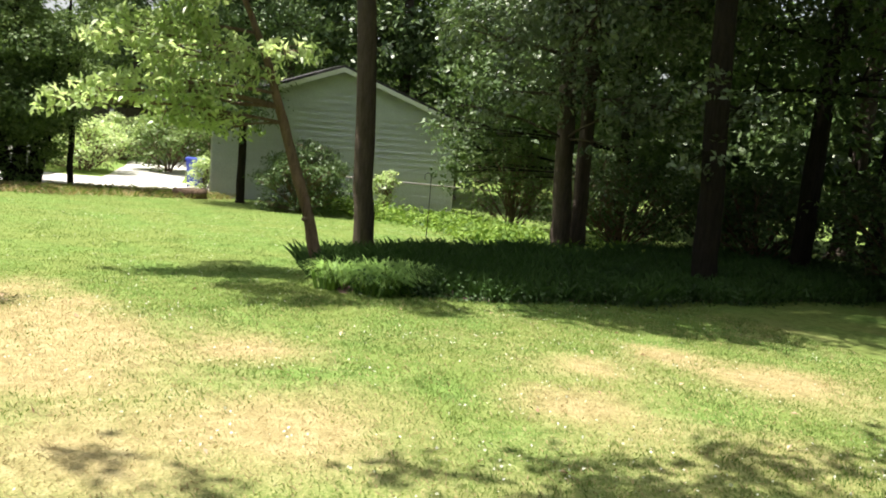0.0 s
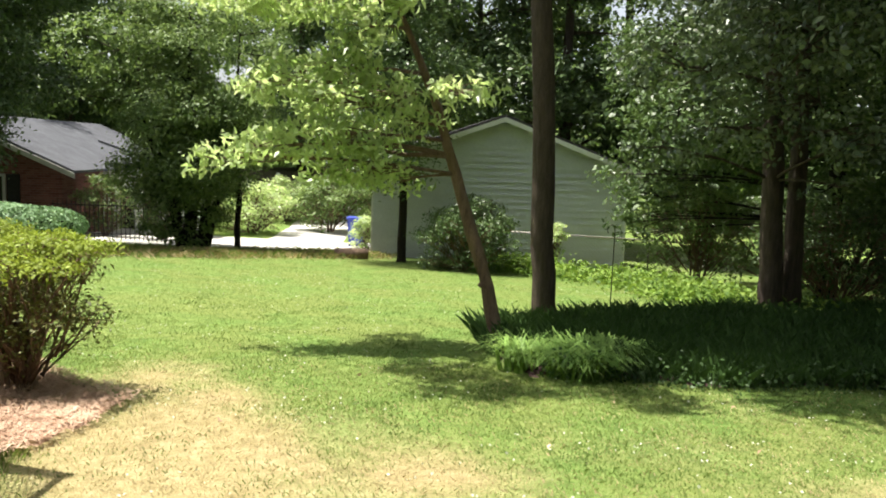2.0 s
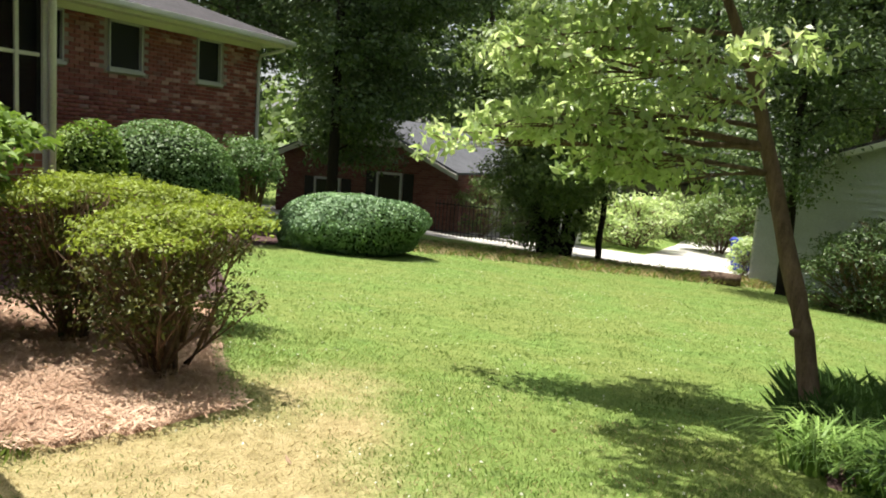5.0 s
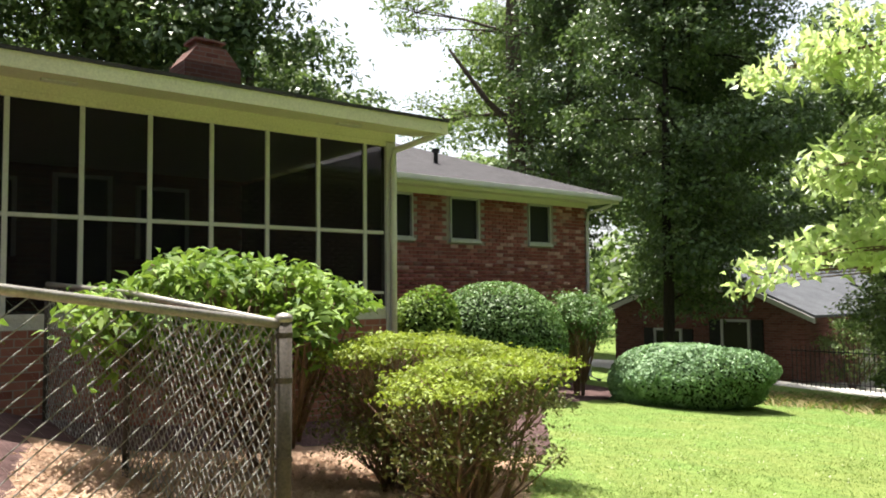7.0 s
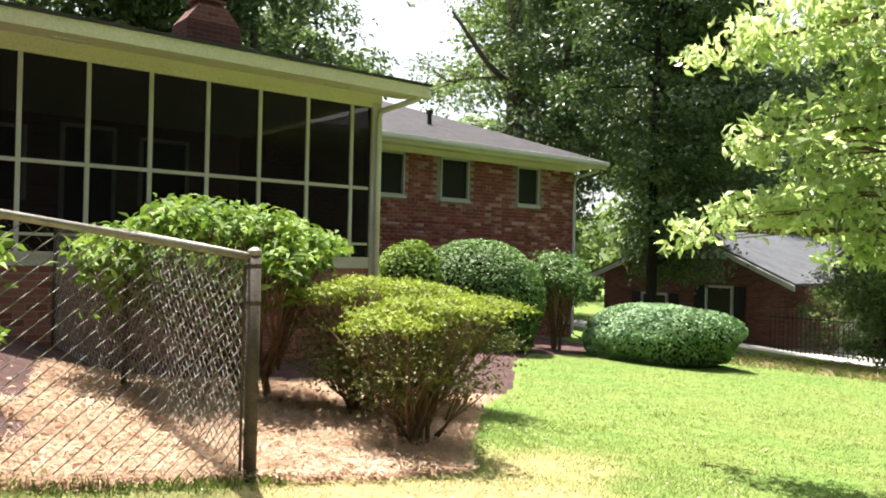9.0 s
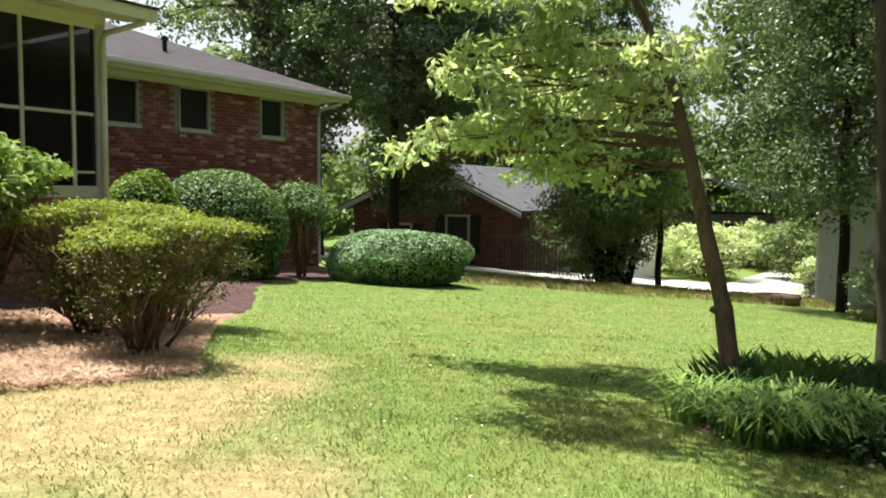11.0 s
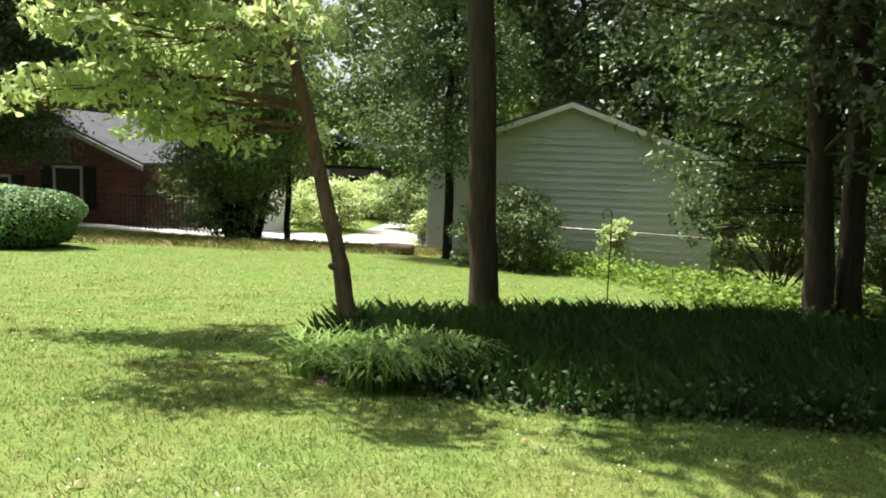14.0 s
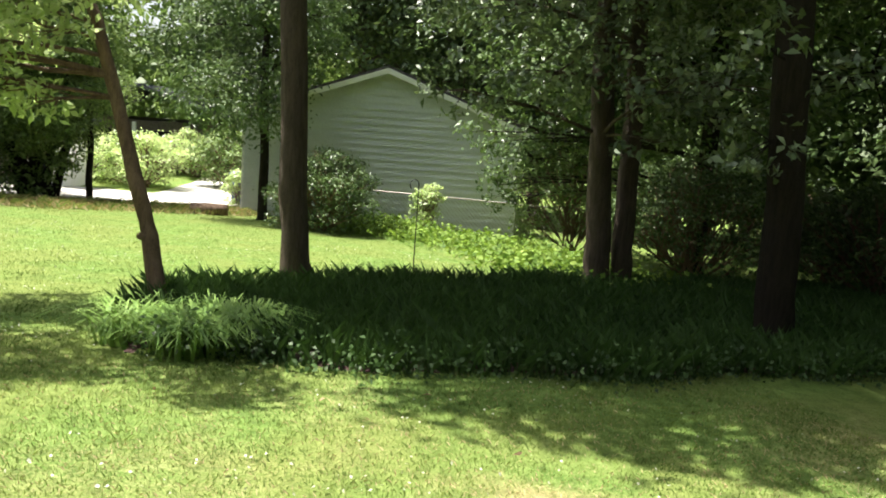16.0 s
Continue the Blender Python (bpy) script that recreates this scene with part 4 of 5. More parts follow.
# high crowns over the planting bed, which lies in their shade
OVER = []
pr = random.Random(5)
ys = -4.6
while ys > -14.5:
    front = 2.3 if ys > -5.2 else 2.3 + (ys + 5.2) * 0.45
    back = 5.9 + 0.6 * (-3.0 - ys)
    xs = front + 0.95
    while xs < back - 0.5:
        if xs < 4.1 and ys > -5.2 or 6.2 < xs < 8.2 and -9.2 < ys < -7.0:
            xs += 1.25
            continue
        if (xs - 4.4) ** 2 + (ys + 9.2) ** 2 < 1.7 or (xs - 6.9) ** 2 + (ys + 8.4) ** 2 < 3.0:
            xs += 1.25
            continue
        OVER.append((xs + 0.5 + pr.uniform(-0.25, 0.25), ys + 2.75 + pr.uniform(-0.25, 0.25), 7.6 + pr.uniform(-0.7, 0.7), 1.05, 1.05, 0.6))
        xs += 1.25
    ys -= 1.2
tall("tall_tree", 6.45, -4.1, 0.17, 13, [c for c in OVER if c[1] > -4.6] + ring_clumps(6.5, -4.6, 9.0, 13, 2.6, 5, 1), LEAF_MID, 26000, 0.19, "tall straight tree with a dark bare trunk in the lawn", 22, lean=(0.1, 0.9), spread=0.2)
tall("twin_trunk_tree", 8.5, -8.25, 0.2, 9, [(7.6, -7.0, 2.1, 0.9, 1.0, 0.5), (7.1, -8.0, 2.5, 0.9, 0.9, 0.5), (8.0, -6.4, 3.0, 1.1, 1.1, 0.6), (6.6, -9.0, 2.0, 0.9, 0.9, 0.5), (7.8, -6.0, 1.8, 0.6, 0.6, 0.35), (6.2, -7.4, 3.3, 1.0, 1.0, 0.6), (6.9, -8.3, 1.3, 0.5, 0.5, 0.3), (6.4, -8.2, 1.9, 0.6, 0.6, 0.35)] + ring_clumps(8.2, -8.6, 3.8, 9, 2.6, 12, 2), LEAF_HOLLY, 30000, 0.13, "dark glossy-leaved evergreen tree with two trunks", 23, lean=(0, 0.6))
tall("second_trunk", 8.65, -8.73, 0.17, 8, ring_clumps(8.2, -8.8, 3.5, 8, 2.4, 6, 3), LEAF_HOLLY, 8000, 0.11, "leaning second stem of dark evergreen foliage", 24, lean=(0.2, 0.25))
tall("shade_tree", 4.6, -8.9, 0.2, 11, [c for c in OVER if c[1] <= -4.6] + ring_clumps(4.6, -10.6, 4.6, 9, 2.6, 10, 4, 1.5) + [(4.4, -8.5, 1.4, 0.5, 0.55, 0.28), (4.7, -9.4, 2.0, 0.6, 0.6, 0.3), (4.2, -8.0, 2.3, 0.5, 0.5, 0.25)], LEAF_HOLLY, 76000, 0.13, "broad dark tree shading the planting bed", 25, bark=BARK_SHADED, lean=(0, 0.7))
tall("shade_tree", 7.9, -13.3, 0.22, 11, ring_clumps(7.6, -13.2, 2.0, 11, 4, 18, 5, 1.8), LEAF_DARK, 16000, 0.15, "dark tree at the wooded edge of the lawn", 26, bark=BARK_SHADED)
tall("shade_tree", 8.4, -15.6, 0.2, 11, ring_clumps(8.4, -15.6, 3.0, 11, 4, 16, 6, 1.8), LEAF_DARK, 14000, 0.15, "dark tree at the wooded edge of the lawn", 27, bark=BARK_SHADED)
tall("shade_tree", 12.5, -11.5, 0.2, 12, ring_clumps(12.2, -11.2, 1.2, 12, 3.6, 22, 7, 1.8) + ring_clumps(13.4, -9.0, 1.6, 9, 2.0, 16, 70, 1.2) + ring_clumps(15.5, -9.3, 3.0, 10, 1.6, 8, 71, 1.3) + ring_clumps(15.2, -8.4, -0.4, 7, 1.3, 18, 72, 0.9), LEAF_DARK, 44000, 0.15, "dense dark evergreen tree beside the white garage", 28, bark=BARK_SHADED)
tall("shade_tree", 17.2, -2.3, 0.13, 7, ring_clumps(17.2, -2.3, 0.6, 7, 2.2, 24, 8, 1.2), LEAF_DARK, 22000, 0.12, "leafy tree by the garage corner", 29, bark=BARK_SHADED)
bushy = tall("shade_tree", 18.6, 3.6, 0.2, 6.5, ring_clumps(18.6, 3.8, 0.2, 5.2, 2.1, 30, 9, 1.0) + [(18.0 + 0.5 * math.sin(k * 2.1), 3.6 + 0.95 * math.sin(k * 1.3), -0.9 + 0.17 * k, 0.6, 0.6, 0.4) for k in range(9)], LEAF_MID, 44000, 0.12, "multi-stemmed dark bushy tree beside the driveway", 30, bark=BARK_SHADED)
tall("shade_tree", 18.8, 2.35, 0.09, 6, ring_clumps(18.8, 2.2, 1.2, 5.5, 1.6, 10, 10, 0.9), LEAF_MID, 9000, 0.10, "small thin-trunked tree beside the driveway", 31, bark=BARK_SHADED)
tall("shade_tree", 15.2, 8.6, 0.16, 10, ring_clumps(17.0, 8.9, 1.0, 12, 3.0, 50, 11, 1.35) + ring_clumps(15.4, 8.2, 2.0, 10, 1.2, 12, 111, 1.0) + [(18, 10, 6, 1.6, 1.6, 0.9), (19.5, 12, 6.5, 1.7, 1.7, 0.9), (18.5, 8, 5.5, 1.5, 1.5, 0.8), (20, 14.5, 6, 1.6, 1.6, 0.9)], LEAF_DARK, 76000, 0.15, "tall broad green tree beyond the house corner", 32, bark=BARK_SHADED)
forked = tall("woodland_tree", 20.2, 19.1, 0.48, 19, ring_clumps(20.2, 19.1, 8, 19, 5.5, 24, 12, 1.7), LEAF_MID, 12000, 0.2, "tall open-crowned forked tree behind the house", 33, lean=(-1.2, -1.0))
for z0, dx, dy, z1, r in ((7.6, 2.4, -1.5, 12.5, 0.22), (9.0, -2.2, 1.4, 12.0, 0.15)):
    bm = bmesh.new()
    tube(bm, [(-1.2 * z0 / 19, -1.0 * z0 / 19, z0), (dx * 0.45 - 0.5, dy * 0.45 - 0.5, z0 + 0.35 * (z1 - z0)), (dx - 0.6, dy - 0.6, z1)], [r, r * 0.8, r * 0.4], 9, 0.06, random.Random(4))
    part("limb", bm, BARK_DARK, forked, shade=True)

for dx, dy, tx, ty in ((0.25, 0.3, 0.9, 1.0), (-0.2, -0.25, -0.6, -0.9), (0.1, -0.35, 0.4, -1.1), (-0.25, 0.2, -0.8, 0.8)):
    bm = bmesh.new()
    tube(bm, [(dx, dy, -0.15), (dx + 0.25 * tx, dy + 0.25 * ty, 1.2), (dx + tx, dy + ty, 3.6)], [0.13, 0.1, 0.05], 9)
    part("trunk", bm, BARK_SHADED, bushy, shade=True)
tall("woodland_tree", 19.5, 15.5, 0.25, 13, ring_clumps(19.3, 15.3, 1.5, 13, 3.2, 26, 301, 1.7), LEAF_DARK, 24000, 0.2, "dense dark tree behind the brick houses", 301)
tall("woodland_tree", 30.5, -9.5, 0.3, 16, ring_clumps(30, -9.3, 2, 16, 4.2, 30, 302, 2.1), LEAF_DARK, 20000, 0.28, "dense dark tree behind the white garage", 302)
tall("woodland_tree", 33, -4.5, 0.3, 17, ring_clumps(32.6, -4.5, 3, 17, 4.0, 30, 303, 2.1), LEAF_DARK, 20000, 0.28, "tall dense tree behind the white garage", 303)
# belt of trees behind everything
BELT = []
pr = random.Random(77)
for i, (x, y) in enumerate([(-6, 24), (0, 25), (6, 27), (11, 24), (15, 30), (26, 24), (30, 17), (36, 22), (38, 11), (40, 3), (34, -6), (30, -12), (25, -14), (20, -15), (17, -18), (12, -18), (14, -22), (4, -19), (-3, -17), (44, -3), (9, 30), (2, 31), (-10, -16), (-14, -8), (-15, 4), (-12, 15), (27, -20), (42, 16)]):
    dark = y < -10
    h = pr.uniform(12, 17)
    lo = 0.5 if dark else 2.5
    tall("woodland_tree", x, y, pr.uniform(0.2, 0.32), h, ring_clumps(x, y, lo, h, pr.uniform(3.6, 4.8), 26, 100 + i, 2.2), LEAF_DARK if dark or i % 3 == 0 else LEAF_MID, 12000 if y < 20 else 20000, 0.34, "dark leafy tree in the shady wood" if dark else "tall leafy tree standing behind the houses", 200 + i, group="trees of the wood", limbs=i % 2 == 0)


# ---- neighbour's brick house ----
nb = empty("neighbour_house", pose(24, 11, -1.5), "neighbour's low brick house with a pale grey gable roof", "house")
nb_inv = nb.matrix_world.inverted()


def npart(name, bm, material, parent=None, label="", shade=False):
    bmesh.ops.transform(bm, matrix=nb_inv, verts=bm.verts)
    return part(name, bm, material, parent or nb, label, shade)


def yz_prism(bm, pts, x0, x1):
    a = [bm.verts.new((x0, y, z)) for y, z in pts]
    b = [bm.verts.new((x1, y, z)) for y, z in pts]
    bm.faces.new(a), bm.faces.new(b[::-1])
    for i in range(len(pts)):
        j = (i + 1) % len(pts)
        bm.faces.new((a[i], a[j], b[j], b[i]))
    bmesh.ops.recalc_face_normals(bm, faces=bm.faces)
    return bm


# the trees' shade on this wall is put into the brick colour
npart("wall", yz_prism(bmesh.new(), [(8.1, -2.2), (15.0, -2.2), (15.0, 0.75), (11.3, 2.05), (8.1, 0.75)], 21.0, 33), BRICK_DARKENED)
for s, e in ((7.55, 11.3), (15.6, 11.3)):
    b0 = 0.55
    npart("roof", yz_prism(bmesh.new(), [(s, b0), (e, 2.2), (e, 2.28), (s, b0 + 0.08)], 20.6, 33.4), SHINGLE_PALE, label="pale grey shingle roof")
    npart("rake_board", yz_prism(bmesh.new(), [(s, b0 - 0.16), (e, 2.04), (e, 2.2), (s, b0)], 20.55, 20.62), PALE_GREY)
for y0, y1, z0, z1 in ((9.75, 10.75, -0.9, 0.45), (12.2, 13.3, -0.9, 0.1)):
    f = bmesh.new()
    box(f, 20.93, 21.0, y0, y0 + 0.08, z0, z1)
    box(f, 20.93, 21.0, y1 - 0.08, y1, z0, z1)
    box(f, 20.93, 21.0, y0 + 0.08, y1 - 0.08, z1 - 0.08, z1)
    box(f, 20.93, 21.0, y0 + 0.08, y1 - 0.08, z0, z0 + 0.08)
    for ys in (y0 - 0.42, y1 + 0.04):
        npart("shutter", box(bmesh.new(), 20.95, 21.0, ys, ys + 0.38, z0, z1, 0.01), BLACK_IRON, label="dark painted shutter")
    w = npart("window", f, GREY_TRIM)
    p = part("pane", box(bmesh.new(), 20.97, 20.99, y0 + 0.08, y1 - 0.08, z0 + 0.08, z1 - 0.08), GLASS, w)
    p.data.transform(nb_inv)
npart("gable_panel", yz_prism(bmesh.new(), [(9.4, 1.3), (13.2, 1.3), (11.3, 2.03)], 20.96, 21.0), GREY_TRIM, label="pale boarded gable top")
npart("side_wing", box(bmesh.new(), 24.5, 27, 5.2, 8.1, -2.2, 0.5), WHITE, label="white sided wing")
npart("wing_roof", yz_prism(bmesh.new(), [(4.8, 0.42), (8.1, 1.5), (8.1, 1.58), (4.8, 0.5)], 24.1, 27.4), SHINGLE_PALE)
for y in (5.45, 6.25, 7.05):
    npart("wing_window", box(bmesh.new(), 24.46, 24.5, y, y + 0.45, -1.5, -0.1), GLASS)

# ---- white garage ----
ga = empty("white_garage", pose(24, -5.8, -1.7), "white lap-sided garage with a low gable", "garage")
ga_inv = ga.matrix_world.inverted()


def gpart(name, bm, material, parent=None, label="", shade=False):
    bmesh.ops.transform(bm, matrix=ga_inv, verts=bm.verts)
    return part(name, bm, material, parent or ga, label, shade)


GX, GY0, GY1, GYM, GE, GA = 19.6, -9.15, -1.45, -5.3, 1.22, 2.62
gpart("wall", yz_prism(bmesh.new(), [(GY0, -2.3), (GY1, -2.3), (GY1, GE), (GYM, GA), (GY0, GE)], GX + 0.02, 27.5), SIDING)
nb_boards = 30
for i in range(nb_boards):
    z0 = -1.85 + i * 0.2
    z1 = z0 + 0.21
    half = (GY1 - GY0) / 2
    w = half if z1 < GE else half * max(0.0, (GA - z1) / (GA - GE))
    if w < 0.1:
        break
    b = bmesh.new()
    pts = [(GX + 0.02, z0), (GX - 0.05, z0), (GX + 0.005, z1), (GX + 0.02, z1)]
    prism(b, pts, GYM - w, GYM + w)
    gpart("siding_board", b, SIDING)
for s in (-1, 1):
    ye = GYM + s * ((GY1 - GY0) / 2 + 0.35)
    zE = GE - 0.35 * (GA - GE) / ((GY1 - GY0) / 2)
    gpart("roof", yz_prism(bmesh.new(), [(ye, zE + 0.06), (GYM, GA + 0.06), (GYM, GA + 0.14), (ye, zE + 0.14)], GX - 0.3, 27.8), SHINGLE, label="grey shingle garage roof")
    gpart("rake_board", yz_prism(bmesh.new(), [(ye, zE - 0.08), (GYM, GA - 0.08), (GYM, GA + 0.06), (ye, zE + 0.06)], GX - 0.32, GX - 0.28), WHITE)
gpart("corner_board", box(bmesh.new(), GX - 0.03, GX + 0.1, GY1 - 0.02, GY1 + 0.03, -2.0, GE), WHITE)
gpart("corner_board", box(bmesh.new(), GX - 0.03, GX + 0.1, GY0 - 0.03, GY0 + 0.02, -2.0, GE), WHITE)
gpart("garage_door", box(bmesh.new(), 21.6, 26.6, GY1, GY1 + 0.03, -2.0, 0.6), WHITE)

# ---- smaller things ----
bn = empty("recycling_bin", pose(23.6, -0.85, gz(23.6, -0.85) + 0.03), "blue plastic wheeled recycling bin by the garage", "bin")
b = bmesh.new()
for (w0, z0), (w1, z1) in (((0.26, 0.08), (0.33, 0.98)),):
    a = [b.verts.new((sx * w0, sy * w0, z0)) for sx, sy in ((-1, -1), (1, -1), (1, 1), (-1, 1))]
    c = [b.verts.new((sx * w1, sy * w1, z1)) for sx, sy in ((-1, -1), (1, -1), (1, 1), (-1, 1))]
    b.faces.new(a[::-1]), b.faces.new(c)
    for i in range(4):
        b.faces.new((a[i], a[(i + 1) % 4], c[(i + 1) % 4], c[i]))
bmesh.ops.bevel(b, geom=b.edges[:], offset=0.03, segments=2, affect="EDGES")
part("body", b, BLUE_PLASTIC, bn)
part("lid", box(bmesh.new(), -0.36, 0.36, -0.37, 0.37, 0.98, 1.06, 0.025), BLUE_PLASTIC, bn)
for s in (-1, 1):
    b = bmesh.new()
    bmesh.ops.create_cone(b, cap_ends=True, segments=16, radius1=0.12, radius2=0.12, depth=0.06, matrix=Matrix.Translation((0.28, s * 0.28, 0.12)) @ Matrix.Rotation(radians(90), 4, "X"))
    part("wheel", b, BLACK_IRON, bn)

hk = empty("shepherd_hook", pose(8.4, -5.55, gz(8.4, -5.55)), "thin black iron shepherd's hook standing in the bed", "garden hook")
b = bmesh.new()
hh = 0.56 - gz(8.4, -5.55)
arc = [(0, 0.06 + 0.06 * math.cos(a) * -1, hh - 0.1 + 0.08 * math.sin(a)) for a in np.linspace(0, math.pi * 1.25, 12)]
tube(b, [(0, 0, -0.1), (0, 0, hh - 0.1)] + arc[1:], [0.009] * 13, 6)
part("rod", b, BLACK_IRON, hk, shade=True)


def strap_clump(x, y, rx, ry, n, h, label, seed):
    """Arching strap leaves, many from one footing."""
    rng = nrng(seed)
    ob = empty("lily_clump", pose(x, y, gz(x, y)), label, "plant")
    vs, fs = [], []
    for i in range(n):
        if i and i % 110 == 0:
            raw("leaf_tuft", vs, fs, IRIS_BLADE, ob)
            vs, fs = [], []
        if i % 110 == 0:
            ca, cr = rng.uniform(0, 6.28), 0.85 * math.sqrt(rng.uniform(0, 1))
        tx, ty = cr * math.cos(ca) + rng.normal(0, 0.15), cr * math.sin(ca) + rng.normal(0, 0.15)
        a, r = math.atan2(ty, tx), math.hypot(tx, ty)
        px, py = rx * r * math.cos(a), ry * r * math.sin(a)
        b = rng.uniform(0, 6.28)
        L, w = h * rng.uniform(0.6, 1.25), rng.uniform(0.008, 0.016)
        pz = gz(x + px, y + py) - gz(x, y)
        k = len(vs)
        for t in (0, 0.35, 0.7, 1):
            out = L * 0.8 * t * t
            z = pz + L * (1.0 * t - 0.62 * t * t * t)
            cx, cy = px + math.cos(b) * out, py + math.sin(b) * out
            ww = w * (1 - t * 0.85)
            vs += [(cx - math.sin(b) * ww, cy + math.cos(b) * ww, z), (cx + math.sin(b) * ww, cy - math.cos(b) * ww, z)]
        fs += [(k + 2 * j, k + 2 * j + 1, k + 2 * j + 3, k + 2 * j + 2) for j in range(3)]
    raw("leaf_tuft", vs, fs, IRIS_BLADE, ob)
    return ob


tall("yard_tree", -7.8, -5.0, 0.25, 10, [(-1.8, -1.2, 7.0, 0.8, 0.8, 0.4), (-1.7, -2.4, 7.2, 0.8, 0.8, 0.4), (-1.5, -3.9, 7.2, 0.9, 0.9, 0.45), (-1.6, 0.9, 7.3, 0.7, 0.6, 0.35), (-2.2, -0.9, 7.0, 1.0, 1.0, 0.5), (-2.7, -1.9, 7.2, 1.1, 1.1, 0.5), (-2.9, 0.6, 7.3, 1.1, 1.1, 0.5), (-4.2, -1.5, 7.6, 1.4, 1.4, 0.7), (-5.6, -2.8, 8.2, 1.6, 1.6, 0.8), (-7.4, -4.2, 9, 2, 2, 1), (-6.5, -6, 8.5, 1.8, 1.8, 0.9), (-9, -6, 8.5, 1.8, 1.8, 0.9)], LEAF_MID, 17000, 0.16, "broad tree whose branches overhang the lawn", 35)
strap_clump(3.05, -3.58, 0.45, 0.55, 1300, 0.5, "clump of green strap-leaved lilies at the tree's foot", 41)
bush("dark_shrub", 15.3, -3.9, tiers(15.3, -3.9, 1.1, -1.3, 0.6, 30, 42, 0.42), LEAF_DARK, 11000, 0.10, 0.035, "dark spreading evergreen shrub before the garage", 42, 7, 0.15, 0.02, 0.6)

# ---- planting bed and ground plants ----


def blades(name, n, spot, height, width, material, label, category, seed, lean=0.5, parent=None):
    """Upright thin blades over the ground wherever spot(rng) puts them; each is one bent strip."""
    rng = nrng(seed)
    vs, fs = [], []
    for i in range(n):
        p = spot(rng)
        if p is None:
            continue
        x, y, k = p
        z = gz(x, y) - 0.005
        a = rng.uniform(0, 6.283)
        h, w, l = height * k * rng.uniform(0.5, 1.3), width * rng.uniform(0.7, 1.3), lean * rng.uniform(0.1, 1.2)
        ca, sa = math.cos(a), math.sin(a)
        q = len(vs)
        vs += [(x - sa * w, y + ca * w, z), (x + sa * w, y - ca * w, z), (x + ca * h * l * 0.35 + sa * w * 0.7, y + sa * h * l * 0.35 - ca * w * 0.7, z + h * 0.6), (x + ca * h * l, y + sa * h * l, z + h)]
        fs += [(q, q + 1, q + 2), (q, q + 2, q + 3)]
    return tagged(raw(name, vs, fs, material, parent), label, category, kind="stuff")


def in_plot(x, y):
    """The shady bed round the trees."""
    front = 2.6 if y > -6 else 2.6 + (y + 6) * -0.3
    back = 5.2 + (-3.0 - y) * 0.75 if y > -8 else 8.95 + (-8 - y) * 0.35
    return y < -2.95 - 0.3 * max(0, 3.1 - x) and front + 0.12 * math.sin(y * 3) < x < back + 0.15 * math.sin(y * 2.3) and y > -16


def plot_spot(rng):
    x, y = rng.uniform(2.2, 11.5), -2.8 - 12.5 * rng.uniform(0, 1) ** 1.3
    return (x, y, 1.0) if in_plot(x, y) and (x - 3.05) ** 2 + (y + 3.45) ** 2 > 0.5 else None


draped("bed_soil", lambda x, y: in_plot(x, y), 2.0, 12, -16, -2.7, 0.15, DARK_MULCH, 0.015, 0.02, "dark leaf litter soil of the shady bed", "soil")
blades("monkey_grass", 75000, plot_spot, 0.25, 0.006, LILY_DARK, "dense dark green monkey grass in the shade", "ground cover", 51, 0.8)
rng = nrng(52)
pts = []
for i in range(4200):
    y = -3.3 - 9.5 * rng.uniform(0, 1)
    x = 2.65 + 0.3 * max(0, -6 - y) + 0.12 * math.sin(y * 3) + rng.normal(0, 0.13)
    pts.append((x, y, gz(x, y) + abs(rng.normal(0.08, 0.09))))
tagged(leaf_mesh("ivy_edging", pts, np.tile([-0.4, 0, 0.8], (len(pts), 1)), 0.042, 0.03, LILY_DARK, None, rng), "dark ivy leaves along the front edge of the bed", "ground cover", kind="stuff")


def edge_spot(rng):
    t = rng.uniform(0, 1)
    x, y = 12.9 + 6.4 * t, 6.2 - 7.6 * t
    return (x + rng.normal(0, 0.55), y + rng.normal(0, 0.35), rng.uniform(0.6, 1.4))


blades("dry_border", 22000, edge_spot, 0.12, 0.009, STRAW_BLADE, "dry brown grassy border along the lawn's far edge", "ground cover", 53, 1.6)
blades("green_border", 14000, edge_spot, 0.13, 0.010, GRASS_BLADE, "green tufts mixed into the dry border", "ground cover", 54, 1.4)
rng = nrng(55)
pts = []
for i in range(16000):
    t = rng.uniform(0, 1)
    x = 18.8 - 10 * t + rng.normal(0, 0.8)
    y = -5.2 - 4.0 * t + rng.normal(0, 0.55) + 0.5 * math.sin(t * 9)
    pts.append((x, y, gz(x, y) + abs(rng.normal(0.06, 0.14))))
tagged(leaf_mesh("ivy_border", pts, np.tile([0, 0, 1.0], (len(pts), 1)), 0.11, 0.08, LEAF_YELLOW, None, rng), "pale green ivy border along the wood's edge", "ground cover", kind="stuff")

# ---- lawn grass near the walk ----


def lawn_ok(x, y):
    return not (in_bed(x, y) or in_plot(x, y))


def near_spot(rng):
    x, y = -3.6 + 7.8 * rng.uniform(0, 1), -8.0 + 9.0 * rng.uniform(0, 1)
    if rng.uniform(0, 1) < smooth(1.8, 4.2, x):
        return None
    return (x, y, 1.0) if lawn_ok(x, y) and dryness(x, y) + 0.25 * noise.noise((x * 2, y * 2, 9)) < rng.uniform(0.15, 0.6) else None


def dry_spot(rng):
    x, y = -3.6 + 7.8 * rng.uniform(0, 1), -8.0 + 9.0 * rng.uniform(0, 1)
    if rng.uniform(0, 1) < smooth(1.8, 4.2, x):
        return None
    return (x, y, 1.0) if lawn_ok(x, y) and dryness(x, y) + 0.25 * noise.noise((x * 2, y * 2, 9)) > rng.uniform(0.05, 0.6) else None


